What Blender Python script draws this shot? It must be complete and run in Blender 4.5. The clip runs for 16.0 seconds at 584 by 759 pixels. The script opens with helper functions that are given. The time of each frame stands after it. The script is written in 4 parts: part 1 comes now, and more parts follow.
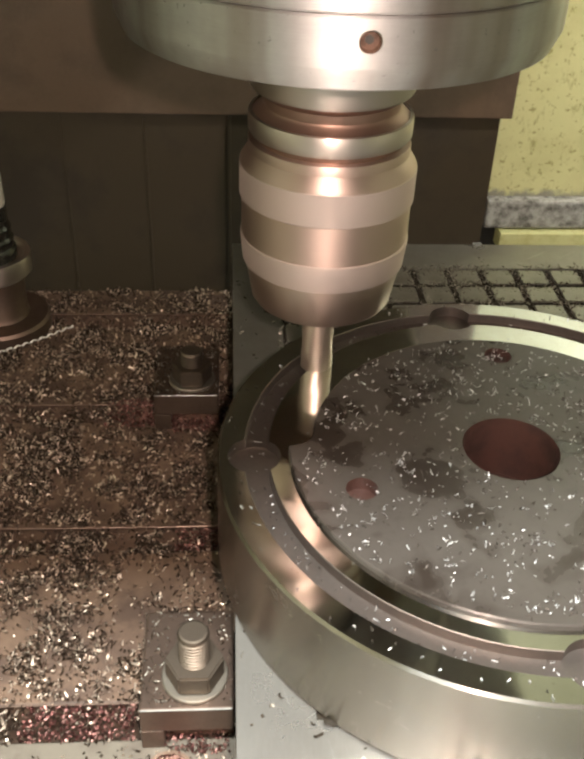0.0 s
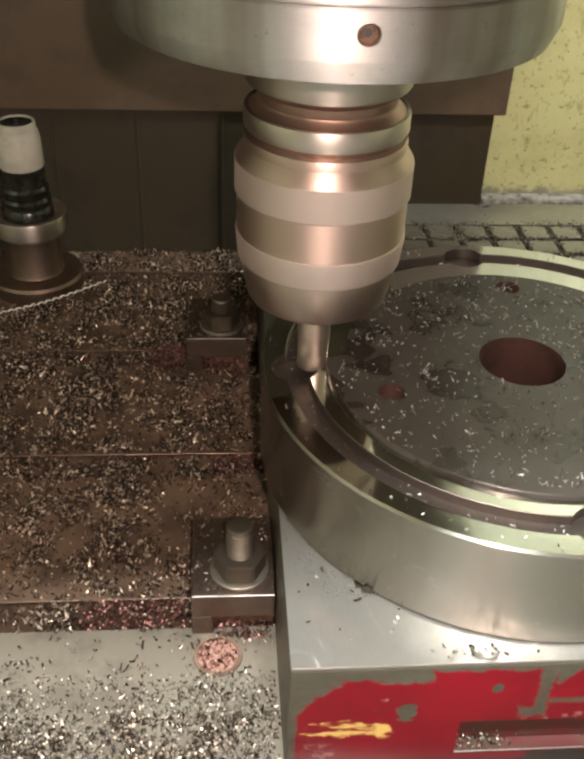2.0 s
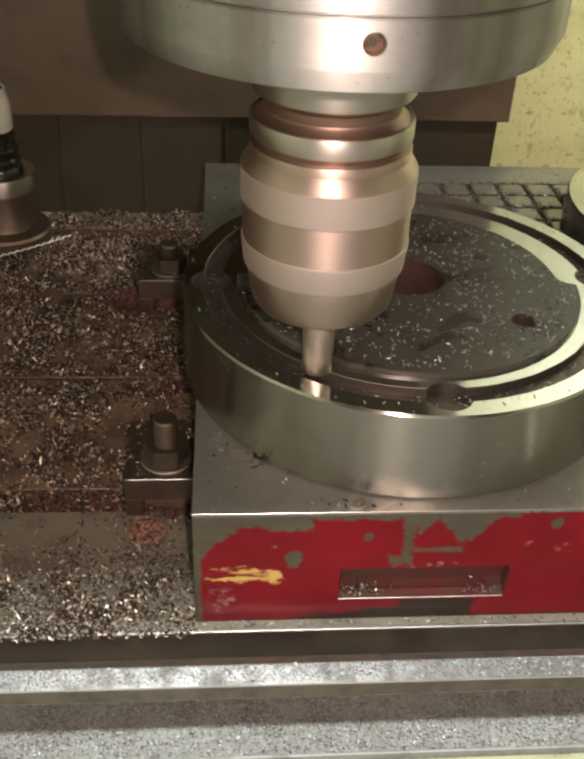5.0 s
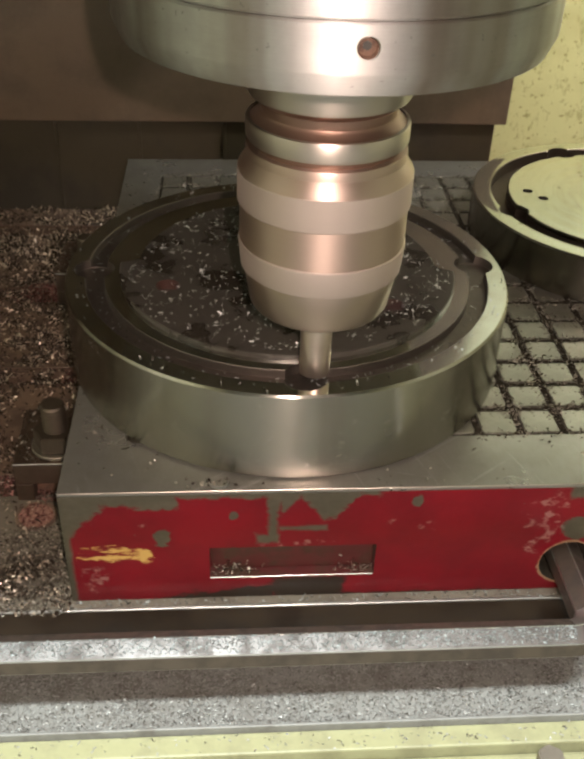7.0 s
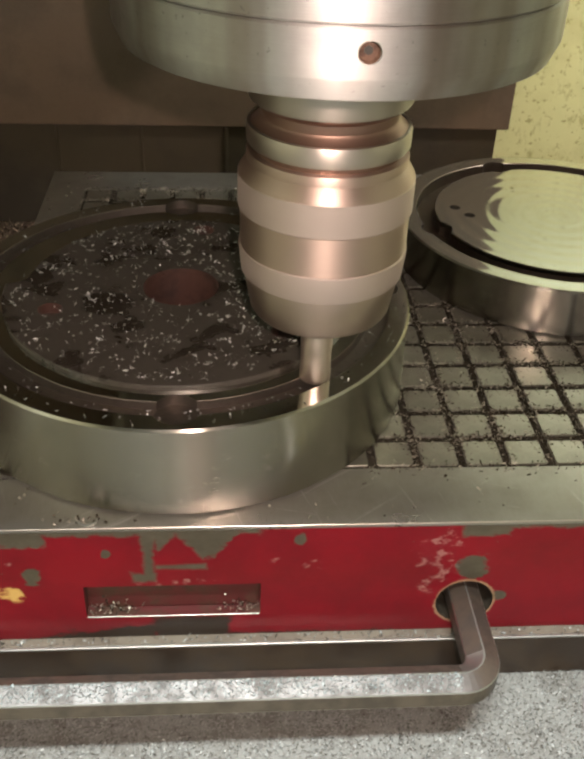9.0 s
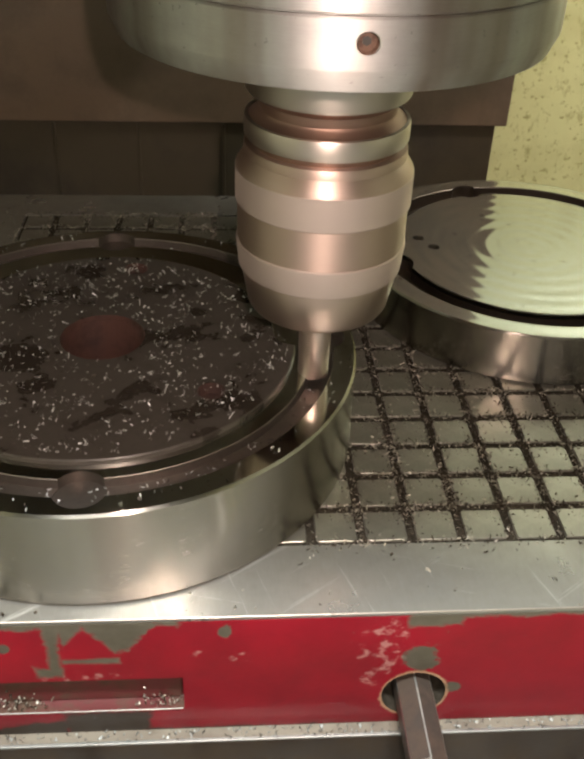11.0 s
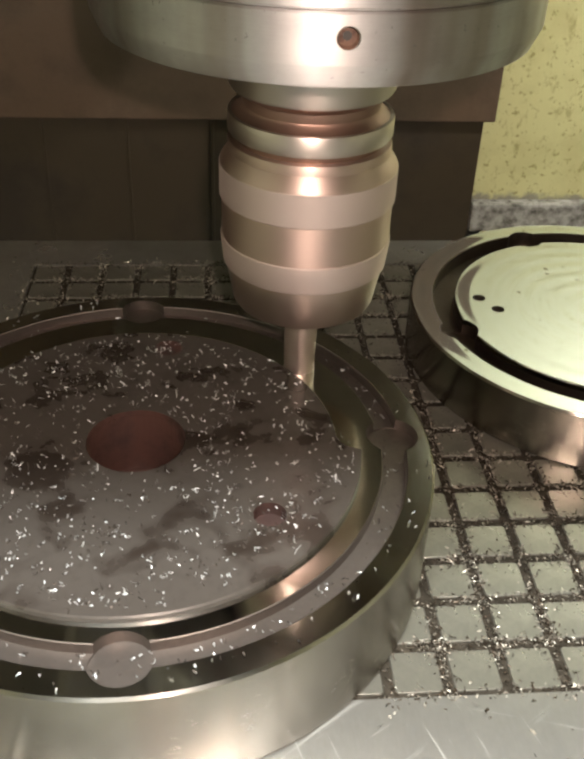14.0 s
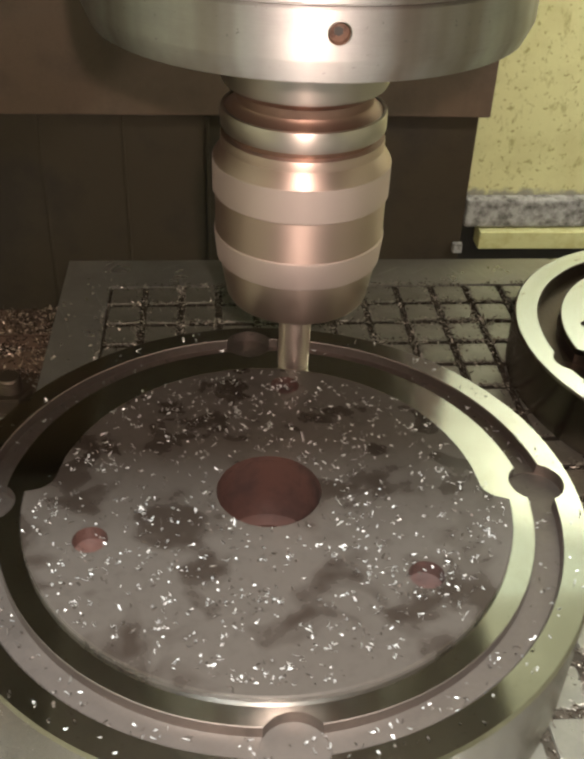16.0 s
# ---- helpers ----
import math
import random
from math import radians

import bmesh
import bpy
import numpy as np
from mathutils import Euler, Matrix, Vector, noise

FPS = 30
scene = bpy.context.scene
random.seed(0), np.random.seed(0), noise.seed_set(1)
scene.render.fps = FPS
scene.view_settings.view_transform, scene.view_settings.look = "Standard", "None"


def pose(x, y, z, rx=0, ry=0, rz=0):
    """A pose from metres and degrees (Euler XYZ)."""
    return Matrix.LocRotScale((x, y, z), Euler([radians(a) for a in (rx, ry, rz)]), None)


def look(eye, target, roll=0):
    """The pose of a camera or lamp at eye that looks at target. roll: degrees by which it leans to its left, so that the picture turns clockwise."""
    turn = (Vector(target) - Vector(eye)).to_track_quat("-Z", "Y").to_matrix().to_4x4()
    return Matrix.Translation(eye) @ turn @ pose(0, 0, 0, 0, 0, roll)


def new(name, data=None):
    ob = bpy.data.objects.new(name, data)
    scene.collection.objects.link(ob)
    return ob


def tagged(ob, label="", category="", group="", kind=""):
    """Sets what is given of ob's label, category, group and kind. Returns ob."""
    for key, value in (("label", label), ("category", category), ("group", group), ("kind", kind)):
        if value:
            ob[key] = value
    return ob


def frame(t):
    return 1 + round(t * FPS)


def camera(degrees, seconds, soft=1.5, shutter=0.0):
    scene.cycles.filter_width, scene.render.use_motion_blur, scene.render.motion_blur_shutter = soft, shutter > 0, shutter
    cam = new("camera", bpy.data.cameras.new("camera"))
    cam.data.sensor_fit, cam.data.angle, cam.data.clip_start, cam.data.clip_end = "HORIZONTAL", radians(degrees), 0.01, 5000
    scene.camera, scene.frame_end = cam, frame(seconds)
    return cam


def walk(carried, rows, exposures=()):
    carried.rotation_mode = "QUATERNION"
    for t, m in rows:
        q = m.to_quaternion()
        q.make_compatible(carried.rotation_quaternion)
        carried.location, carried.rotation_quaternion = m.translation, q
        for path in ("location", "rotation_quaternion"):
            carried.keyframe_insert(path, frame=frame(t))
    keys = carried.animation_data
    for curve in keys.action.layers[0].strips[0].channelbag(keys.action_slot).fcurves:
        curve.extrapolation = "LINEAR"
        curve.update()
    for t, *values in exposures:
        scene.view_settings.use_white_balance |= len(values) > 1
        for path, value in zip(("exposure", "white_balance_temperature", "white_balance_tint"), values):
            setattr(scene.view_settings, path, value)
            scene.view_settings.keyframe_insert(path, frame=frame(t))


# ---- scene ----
# ---- camera: nearly still, hand-held ----
cam = camera(35.3, 16.0, soft=3.3, shutter=0.5)
CAM_ROWS = [
    (0.0, -0.0373, -0.3339, 0.2275, 54.53, -1.97, -3.21),
    (0.5, -0.0375, -0.3320, 0.2269, 54.48, -2.08, -3.46),
    (1.0, -0.0390, -0.3309, 0.2258, 54.44, -2.13, -3.63),
    (1.5, -0.0382, -0.3307, 0.2252, 54.43, -2.25, -3.67),
    (2.0, -0.0387, -0.3303, 0.2252, 54.42, -2.16, -3.70),
    (2.5, -0.0393, -0.3307, 0.2255, 54.42, -2.14, -3.67),
    (3.0, -0.0389, -0.3312, 0.2255, 54.49, -2.11, -3.64),
    (3.2, -0.0401, -0.3313, 0.2255, 54.49, -2.06, -3.64),
    (5.3, -0.0399, -0.3335, 0.2269, 54.75, -2.16, -3.51),
    (5.5, -0.0400, -0.3338, 0.2264, 54.72, -2.12, -3.53),
    (6.0, -0.0390, -0.3341, 0.2269, 54.75, -2.17, -3.50),
    (6.5, -0.0394, -0.3344, 0.2268, 54.83, -2.13, -3.54),
    (7.0, -0.0388, -0.3346, 0.2272, 54.99, -1.83, -3.68),
    (7.5, -0.0384, -0.3350, 0.2279, 55.13, -1.99, -3.54),
    (8.0, -0.0381, -0.3341, 0.2279, 55.21, -1.94, -3.55),
    (8.5, -0.0384, -0.3327, 0.2273, 55.21, -1.92, -3.50),
    (9.0, -0.0381, -0.3324, 0.2266, 55.23, -1.95, -3.48),
    (9.5, -0.0376, -0.3319, 0.2261, 55.19, -1.98, -3.52),
    (9.7, -0.0377, -0.3319, 0.2260, 55.18, -2.06, -3.50),
    (11.8, -0.0386, -0.3312, 0.2237, 55.14, -1.89, -3.74),
    (12.0, -0.0388, -0.3311, 0.2246, 55.16, -1.85, -3.75),
    (12.5, -0.0376, -0.3320, 0.2253, 55.16, -1.90, -3.79),
    (13.0, -0.0360, -0.3325, 0.2261, 55.14, -1.85, -3.91),
    (13.5, -0.0365, -0.3315, 0.2250, 55.07, -1.93, -3.99),
    (14.0, -0.0349, -0.3317, 0.2239, 54.99, -2.01, -4.12),
    (14.5, -0.0347, -0.3320, 0.2233, 54.82, -2.14, -4.19),
    (15.0, -0.0355, -0.3334, 0.2231, 54.74, -2.12, -4.22),
    (15.5, -0.0344, -0.3338, 0.2239, 54.71, -2.13, -4.32),
    (16.0, -0.0336, -0.3325, 0.2241, 54.76, -1.97, -4.35),
]
TABLE_ROWS = [
    (0.0, 0.0781, -0.1567),
    (0.5, 0.0871, -0.1440),
    (1.0, 0.0933, -0.1304),
    (1.5, 0.0979, -0.1144),
    (2.0, 0.0991, -0.0980),
    (2.5, 0.0984, -0.0827),
    (3.0, 0.0945, -0.0673),
    (3.2, 0.0929, -0.0618),
    (3.5, 0.0894, -0.0531),
    (4.0, 0.0817, -0.0393),
    (4.5, 0.0716, -0.0270),
    (5.0, 0.0596, -0.0166),
    (5.3, 0.0515, -0.0113),
    (5.5, 0.0458, -0.0098),
    (6.0, 0.0312, -0.0052),
    (6.5, 0.0170, -0.0016),
    (7.0, -0.0000, 0.0000),
    (7.5, -0.0138, -0.0003),
    (8.0, -0.0292, -0.0041),
    (8.5, -0.0425, -0.0108),
    (9.0, -0.0553, -0.0186),
    (9.5, -0.0663, -0.0288),
    (9.7, -0.0700, -0.0336),
    (10.0, -0.0754, -0.0413),
    (10.5, -0.0825, -0.0551),
    (11.0, -0.0874, -0.0698),
    (11.5, -0.0899, -0.0850),
    (11.8, -0.0902, -0.0943),
    (12.0, -0.0846, -0.0928),
    (12.5, -0.0783, -0.1015),
    (13.0, -0.0753, -0.1183),
    (13.5, -0.0693, -0.1329),
    (14.0, -0.0610, -0.1469),
    (14.5, -0.0505, -0.1596),
    (15.0, -0.0386, -0.1697),
    (15.5, -0.0250, -0.1767),
    (16.0, -0.0092, -0.1798),
]

walk(cam, [(t, pose(x, y, z, rx, ry, rz)) for t, x, y, z, rx, ry, rz in CAM_ROWS],
     [(0.0, 0.20), (2.0, 0.08), (3.2, 0.06), (6.0, 0.18), (9.5, 0.14), (12.0, -0.08), (13.5, -0.04), (16.0, 0.06)])

# ---- light ----
world = bpy.data.worlds.new("world")
scene.world = world
world.use_nodes = True
world.node_tree.nodes["Background"].inputs[0].default_value = (0.9, 0.95, 1.0, 1)
world.node_tree.nodes["Background"].inputs[1].default_value = 0.002


def lamp(name, kind, place, target, watts, colour, size):
    data = bpy.data.lights.new(name, kind)
    data.energy, data.color = watts, colour
    if kind == "AREA":
        data.shape, data.size, data.size_y = "RECTANGLE", size[0], size[1]
    else:
        data.shadow_soft_size = size
    ob = new(name, data)
    ob.matrix_world = look(place, target)
    return ob


# the small light beside the lens, an added soft fill from behind the operator, the unseen ceiling light, the unseen
# work light that brightens the enclosure wall
lamp("hand_light", "SPOT", (-0.021, -0.360, 0.253), (0.0, 0.08, 0.0), 8.0, (1.0, 0.79, 0.68), 0.0040).data.spot_size = radians(120)
lamp("room_fill", "AREA", (0.10, -1.30, 0.70), (0.0, 0.0, 0.05), 1.4, (1.0, 0.86, 0.80), (0.9, 0.6))
lamp("ceiling_light", "AREA", (-0.10, -0.57, 1.25), (-0.10, -0.40, 0.0), 60.0, (0.93, 1.0, 0.98), (0.55, 0.09))
lamp("work_light", "SPOT", (0.62, 0.16, 0.70), (0.46, 0.514, 0.26), 26.0, (1.0, 1.0, 0.92), 0.03).data.spot_size = radians(76)

# ---- materials ----


class Mat:
    """A node material with short helpers."""

    def __init__(self, name, colour=(0.5, 0.5, 0.5), metal=0.0, rough=0.5):
        self.m = bpy.data.materials.new(name)
        self.m.use_nodes = True
        self.t = self.m.node_tree
        self.b = self.t.nodes["Principled BSDF"]
        self.b.inputs["Base Color"].default_value = (*colour, 1)
        self.b.inputs["Metallic"].default_value = metal
        self.b.inputs["Roughness"].default_value = rough
        self.coord = self.t.nodes.new("ShaderNodeTexCoord").outputs["Object"]

    def node(self, kind, **values):
        n = self.t.nodes.new(kind)
        for key, value in values.items():
            if key in n.inputs:
                self.put(n.inputs[key], value)
        return n

    def put(self, socket, value):
        if isinstance(value, bpy.types.NodeSocket):
            self.t.links.new(value, socket)
        elif isinstance(value, tuple) and len(value) == 3 and socket.type == "RGBA":
            socket.default_value = (*value, 1)
        else:
            socket.default_value = value

    def scaled(self, sx, sy, sz):
        n = self.t.nodes.new("ShaderNodeMapping")
        n.inputs["Scale"].default_value = (sx, sy, sz)
        self.t.links.new(self.coord, n.inputs["Vector"])
        return n.outputs[0]

    def noise(self, scale, detail=4.0, rough=0.6, vector=None, distortion=0.0):
        return self.node("ShaderNodeTexNoise", Vector=vector or self.coord, Scale=scale, Detail=detail, Roughness=rough, Distortion=distortion).outputs["Fac"]

    def ramp(self, fac, *stops):
        n = self.t.nodes.new("ShaderNodeValToRGB")
        self.t.links.new(fac, n.inputs[0])
        while len(n.color_ramp.elements) < len(stops):
            n.color_ramp.elements.new(0.5)
        for e, (pos, c) in zip(n.color_ramp.elements, stops):
            e.position = pos
            e.color = (*c, 1) if isinstance(c, tuple) else (c, c, c, 1)
        return n.outputs[0]

    def math(self, op, a, b=0.0, clamp=False):
        n = self.t.nodes.new("ShaderNodeMath")
        n.operation, n.use_clamp = op, clamp
        self.put(n.inputs[0], a)
        self.put(n.inputs[1], b)
        return n.outputs[0]

    def mix(self, fac, a, b):
        n = self.t.nodes.new("ShaderNodeMix")
        n.data_type = "RGBA"
        self.put(n.inputs[0], fac)
        self.put(n.inputs[6], a)
        self.put(n.inputs[7], b)
        return n.outputs[2]

    def axes(self):
        n = self.t.nodes.new("ShaderNodeSeparateXYZ")
        self.t.links.new(self.coord, n.inputs[0])
        return n.outputs

    def bump(self, height, strength=0.3, distance=0.0005):
        n = self.node("ShaderNodeBump", Strength=strength, Distance=distance, Height=height)
        self.t.links.new(n.outputs[0], self.b.inputs["Normal"])

    def set(self, **values):
        for key, value in values.items():
            self.put(self.b.inputs[key.replace("_", " ")], value)
        return self.m


def steel(name, tint=(0.56, 0.54, 0.50), rough=0.28, streak=None, stain=0.25, fine=900.0, aniso=0.0, dark=0.35, runs=0.0):
    """Machined steel: fine grain or turning lines, oil stains, uneven gloss; runs paints upright reflections and
    specks.
    """
    k = Mat(name, metal=1.0)
    stains = k.ramp(k.noise(35.0, 5.0), (0.35, 0.0), (0.7, 1.0))
    low = tuple(c * dark for c in tint)
    grain = k.noise(fine, 2.0, vector=k.scaled(*streak) if streak else None)
    colour = k.mix(k.math("MULTIPLY", stains, stain), tint, low)
    colour = k.mix(k.math("MULTIPLY", grain, 0.25), colour, low)
    if runs:
        # upright bands of reflection, put into the base colour
        reflection_bands = k.ramp(k.noise(34.0, 3.0, 0.55, vector=k.scaled(1, 1, 0.06)), (0.42, 0.0), (0.66, 1.0))
        specks = k.ramp(k.noise(520.0, 1.0), (0.72, 0.0), (0.76, 1.0))
        colour = k.mix(k.math("MULTIPLY", reflection_bands, runs), colour, tuple(c * t for c, t in zip(low, (1.15, 0.9, 0.75))))
        colour = k.mix(k.math("MULTIPLY", specks, 0.5), colour, low)
    r = k.math("ADD", k.math("MULTIPLY", stains, min(0.14, 0.4 * stain)), k.math("ADD", k.math("MULTIPLY", grain, 0.12), rough - 0.08))
    k.bump(grain, 0.12, 0.00008)
    if aniso:
        tangent = k.t.nodes.new("ShaderNodeTangent")
        tangent.direction_type, tangent.axis = "RADIAL", "Z"
        k.set(Tangent=tangent.outputs[0], Anisotropic=aniso, Anisotropic_Rotation=0.25)
    return k.set(Base_Color=colour, Roughness=r)


def painted(name, colour, other, scale=30.0, rough=0.45, lo=0.45, hi=0.62, grain=0.2):
    k = Mat(name)
    patch = k.ramp(k.noise(scale, 6.0, 0.65), (lo, 0.0), (hi, 1.0))
    fine = k.noise(420.0, 3.0)
    c = k.mix(patch, colour, other)
    c = k.mix(k.math("MULTIPLY", fine, grain), c, tuple(v * 0.3 for v in colour))
    k.bump(fine, 0.25, 0.0002)
    return k.set(Base_Color=c, Roughness=k.math("ADD", k.math("MULTIPLY", patch, 0.2), rough))


def mirror_steel(name):
    """Finely turned steel that mirrors its surroundings under a thin film of oil, with faint smears."""
    k = Mat(name, metal=1.0)
    smear = k.ramp(k.noise(60.0, 5.0, 0.6), (0.45, 0.0), (0.75, 1.0))
    specks = k.ramp(k.noise(700.0, 2.0), (0.68, 0.0), (0.72, 1.0))
    c = k.mix(k.math("MULTIPLY", smear, 0.35), (0.60, 0.585, 0.54), (0.40, 0.37, 0.33))
    c = k.mix(k.math("MULTIPLY", specks, 0.5), c, (0.22, 0.18, 0.14))
    tangent = k.t.nodes.new("ShaderNodeTangent")
    tangent.direction_type, tangent.axis = "RADIAL", "Z"
    k.set(Tangent=tangent.outputs[0], Anisotropic=0.8, Anisotropic_Rotation=0.25)
    return k.set(Base_Color=c, Roughness=k.math("ADD", 0.085, k.math("MULTIPLY", smear, 0.05)))


def scratched_steel():
    """Ground steel with long scratches in two directions and dull smears."""
    k = Mat("chuck_ground_top", metal=1.0)
    smear = k.ramp(k.noise(28.0, 6.0, 0.65), (0.38, 0.0), (0.72, 1.0))
    grain = k.noise(180.0, 3.0, vector=k.scaled(6, 1, 1))
    c = k.mix(k.math("MULTIPLY", smear, 0.45), (0.31, 0.30, 0.28), (0.16, 0.147, 0.126))
    c = k.mix(k.math("MULTIPLY", grain, 0.3), c, (0.16, 0.145, 0.125))
    cuts = None
    for turn, scale in ((-0.62, 75.0), (0.25, 60.0), (1.25, 85.0)):
        spin = k.t.nodes.new("ShaderNodeMapping")
        spin.inputs["Rotation"].default_value = (0, 0, turn)
        k.t.links.new(k.coord, spin.inputs["Vector"])
        draw = k.t.nodes.new("ShaderNodeMapping")
        draw.inputs["Scale"].default_value = (0.035, 1.0, 1.0)
        k.t.links.new(spin.outputs[0], draw.inputs["Vector"])
        line = k.ramp(k.noise(scale * 3.0, 5.0, 0.7, vector=draw.outputs[0]), (0.64, 0.0), (0.67, 1.0))
        cuts = line if cuts is None else k.math("MAXIMUM", cuts, line)
    c = k.mix(k.math("MULTIPLY", cuts, 0.35), c, (0.50, 0.49, 0.46))
    k.bump(k.math("SUBTRACT", grain, cuts), 0.15, 0.0001)
    return k.set(Base_Color=c, Metallic=0.74, Roughness=k.math("ADD", 0.27, k.math("ADD", k.math("MULTIPLY", smear, 0.14), k.math("MULTIPLY", cuts, 0.12))))


M_RING = steel("turned_ring_steel", (0.50, 0.475, 0.465), 0.48, (0.4, 0.4, 30), 0.35, 260.0, 0.78, runs=0.95)
M_HOLDER = steel("holder_ground_steel", (0.53, 0.395, 0.345), 0.48, (0.3, 0.3, 40), 0.1, 300.0, 0.7)
M_HOLDER_BAND = steel("holder_satin_steel", (0.60, 0.485, 0.45), 0.55, (0.3, 0.3, 60), 0.08, 300.0)
M_HOLDER_DARK = steel("holder_dark_steel", (0.30, 0.19, 0.15), 0.42, (0.3, 0.3, 40), 0.2, 300.0)
M_CONE = steel("holder_cone_steel", (0.46, 0.355, 0.305), 0.36, (0.3, 0.3, 40), 0.12, 300.0, 0.5)
M_FLANGE = steel("flange_polished_steel", (0.55, 0.475, 0.43), 0.40, (0.3, 0.3, 40), 0.1, 300.0, 0.7)
M_RUST = painted("rusty_hole", (0.110, 0.055, 0.035), (0.050, 0.024, 0.015), 300.0, 0.7)
M_CARBIDE = steel("cutter_carbide", (0.62, 0.50, 0.44), 0.40, None, 0.2, 900.0)
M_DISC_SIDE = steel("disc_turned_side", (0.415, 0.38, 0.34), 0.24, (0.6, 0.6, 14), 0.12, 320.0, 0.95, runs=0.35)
M_DISC_TOP = mirror_steel("disc_lapped_rim")
M_LEDGE = M_DISC_TOP
M_PACKED = painted("packed_red_swarf", (0.34, 0.19, 0.15), (0.16, 0.075, 0.055), 700.0, 0.5, 0.42, 0.58)
M_BORE = painted("red_brown_bore", (0.062, 0.030, 0.024), (0.036, 0.018, 0.015), 60.0, 0.4)
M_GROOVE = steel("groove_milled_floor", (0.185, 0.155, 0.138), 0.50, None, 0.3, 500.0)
M_CHUCK_TOP = scratched_steel()
M_POLE = steel("chuck_pole_steel", (0.31, 0.295, 0.255), 0.28, None, 0.45, 500.0)
M_POLE.node_tree.nodes["Principled BSDF"].inputs["Metallic"].default_value = 0.76
M_RESIN = painted("grid_dirt_and_dark_holes", (0.022, 0.018, 0.013), (0.045, 0.037, 0.028), 200.0, 0.75)
M_RESIN.node_tree.nodes["Principled BSDF"].inputs["Specular IOR Level"].default_value = 0.12
M_TABLE = painted("oily_table_iron", (0.155, 0.102, 0.072), (0.075, 0.047, 0.034), 40.0, 0.33)
# paler copy of the table iron; light on the front rib is in its colour
M_TABLE_LIT = painted("lit_table_iron", (0.145, 0.125, 0.098), (0.095, 0.076, 0.058), 40.0, 0.45)
M_FRONT = painted("dark_table_front", (0.020, 0.012, 0.007), (0.035, 0.022, 0.012), 30.0, 0.3)
M_CLAMP = steel("clamp_black_steel", (0.24, 0.17, 0.135), 0.46, None, 0.4, 500.0)
M_BOLT = steel("bolt_steel", (0.17, 0.135, 0.105), 0.55, None, 0.4, 600.0)
M_WASHER = steel("zinc_washer", (0.34, 0.30, 0.25), 0.5, None, 0.3, 500.0)
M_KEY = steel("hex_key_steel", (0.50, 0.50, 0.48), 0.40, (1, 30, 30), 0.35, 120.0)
# darkened key body, which carries the shade of the lower faces
M_KEY_BODY = painted("shade_dark_key_steel", (0.045, 0.032, 0.025), (0.028, 0.020, 0.016), 90.0, 0.40)
M_GUTTER = painted("gutter_steel", (0.16, 0.16, 0.15), (0.11, 0.105, 0.095), 60.0)
M_CREAM = painted("cream_paint", (0.235, 0.235, 0.135), (0.18, 0.175, 0.10), 40.0, 0.35)
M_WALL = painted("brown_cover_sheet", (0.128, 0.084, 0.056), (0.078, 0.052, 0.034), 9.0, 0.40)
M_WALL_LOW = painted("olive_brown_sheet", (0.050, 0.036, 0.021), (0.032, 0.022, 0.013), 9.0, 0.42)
M_GREY = painted("grey_seal", (0.42, 0.40, 0.37), (0.085, 0.075, 0.062), 110.0, 0.6, 0.40, 0.66, 0.35)
M_DARK = painted("hollow_shade", (0.02, 0.018, 0.015), (0.035, 0.03, 0.025), 60.0)
M_HEAD = painted("head_casting_paint", (0.30, 0.265, 0.225), (0.21, 0.185, 0.155), 12.0, 0.4)
M_ROOM = painted("room_paint", (0.32, 0.315, 0.285), (0.27, 0.265, 0.24), 6.0)
M_SIDE = painted("dull_yellow_side_paint", (0.40, 0.38, 0.25), (0.30, 0.285, 0.18), 6.0)
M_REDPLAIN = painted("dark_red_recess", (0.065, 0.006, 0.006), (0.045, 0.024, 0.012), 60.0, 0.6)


def spotted_yellow():
    k = Mat("spotted_yellow_wall")
    dots = k.ramp(k.noise(150.0, 4.0, 0.65), (0.57, 0.0), (0.66, 1.0))
    runs = k.ramp(k.noise(85.0, 6.0, 0.7, vector=k.scaled(1, 1, 0.55)), (0.57, 0.0), (0.70, 0.9))
    spots = k.math("MAXIMUM", dots, runs)
    soft = k.ramp(k.noise(22.0, 5.0), (0.4, 0.0), (0.75, 1.0))
    z = k.axes()[2]
    # the yellow turns paler with height
    pale_top = k.math("MULTIPLY", k.math("SUBTRACT", z, 0.06), 5.0, True)
    c = k.mix(soft, (0.60, 0.57, 0.29), (0.48, 0.44, 0.21))
    c = k.mix(pale_top, c, (0.60, 0.62, 0.46))
    c = k.mix(k.math("MULTIPLY", spots, 0.75), c, (0.26, 0.21, 0.07))
    edge = k.math("MULTIPLY", k.math("SUBTRACT", k.noise(60.0, 6.0, 0.7), 0.5), 0.035)
    grime = k.math("MULTIPLY", k.math("SUBTRACT", k.math("SUBTRACT", -0.1430, z), edge), 140.0, True)
    c = k.mix(k.math("MULTIPLY", grime, 0.85), c, (0.22, 0.205, 0.185))
    k.bump(spots, 0.3, 0.0006)
    return k.set(Base_Color=c, Roughness=0.45)


M_YELLOW = spotted_yellow()
M_RAIL = painted("yellow_rail_paint", (0.60, 0.58, 0.28), (0.50, 0.46, 0.20), 60.0, 0.4)


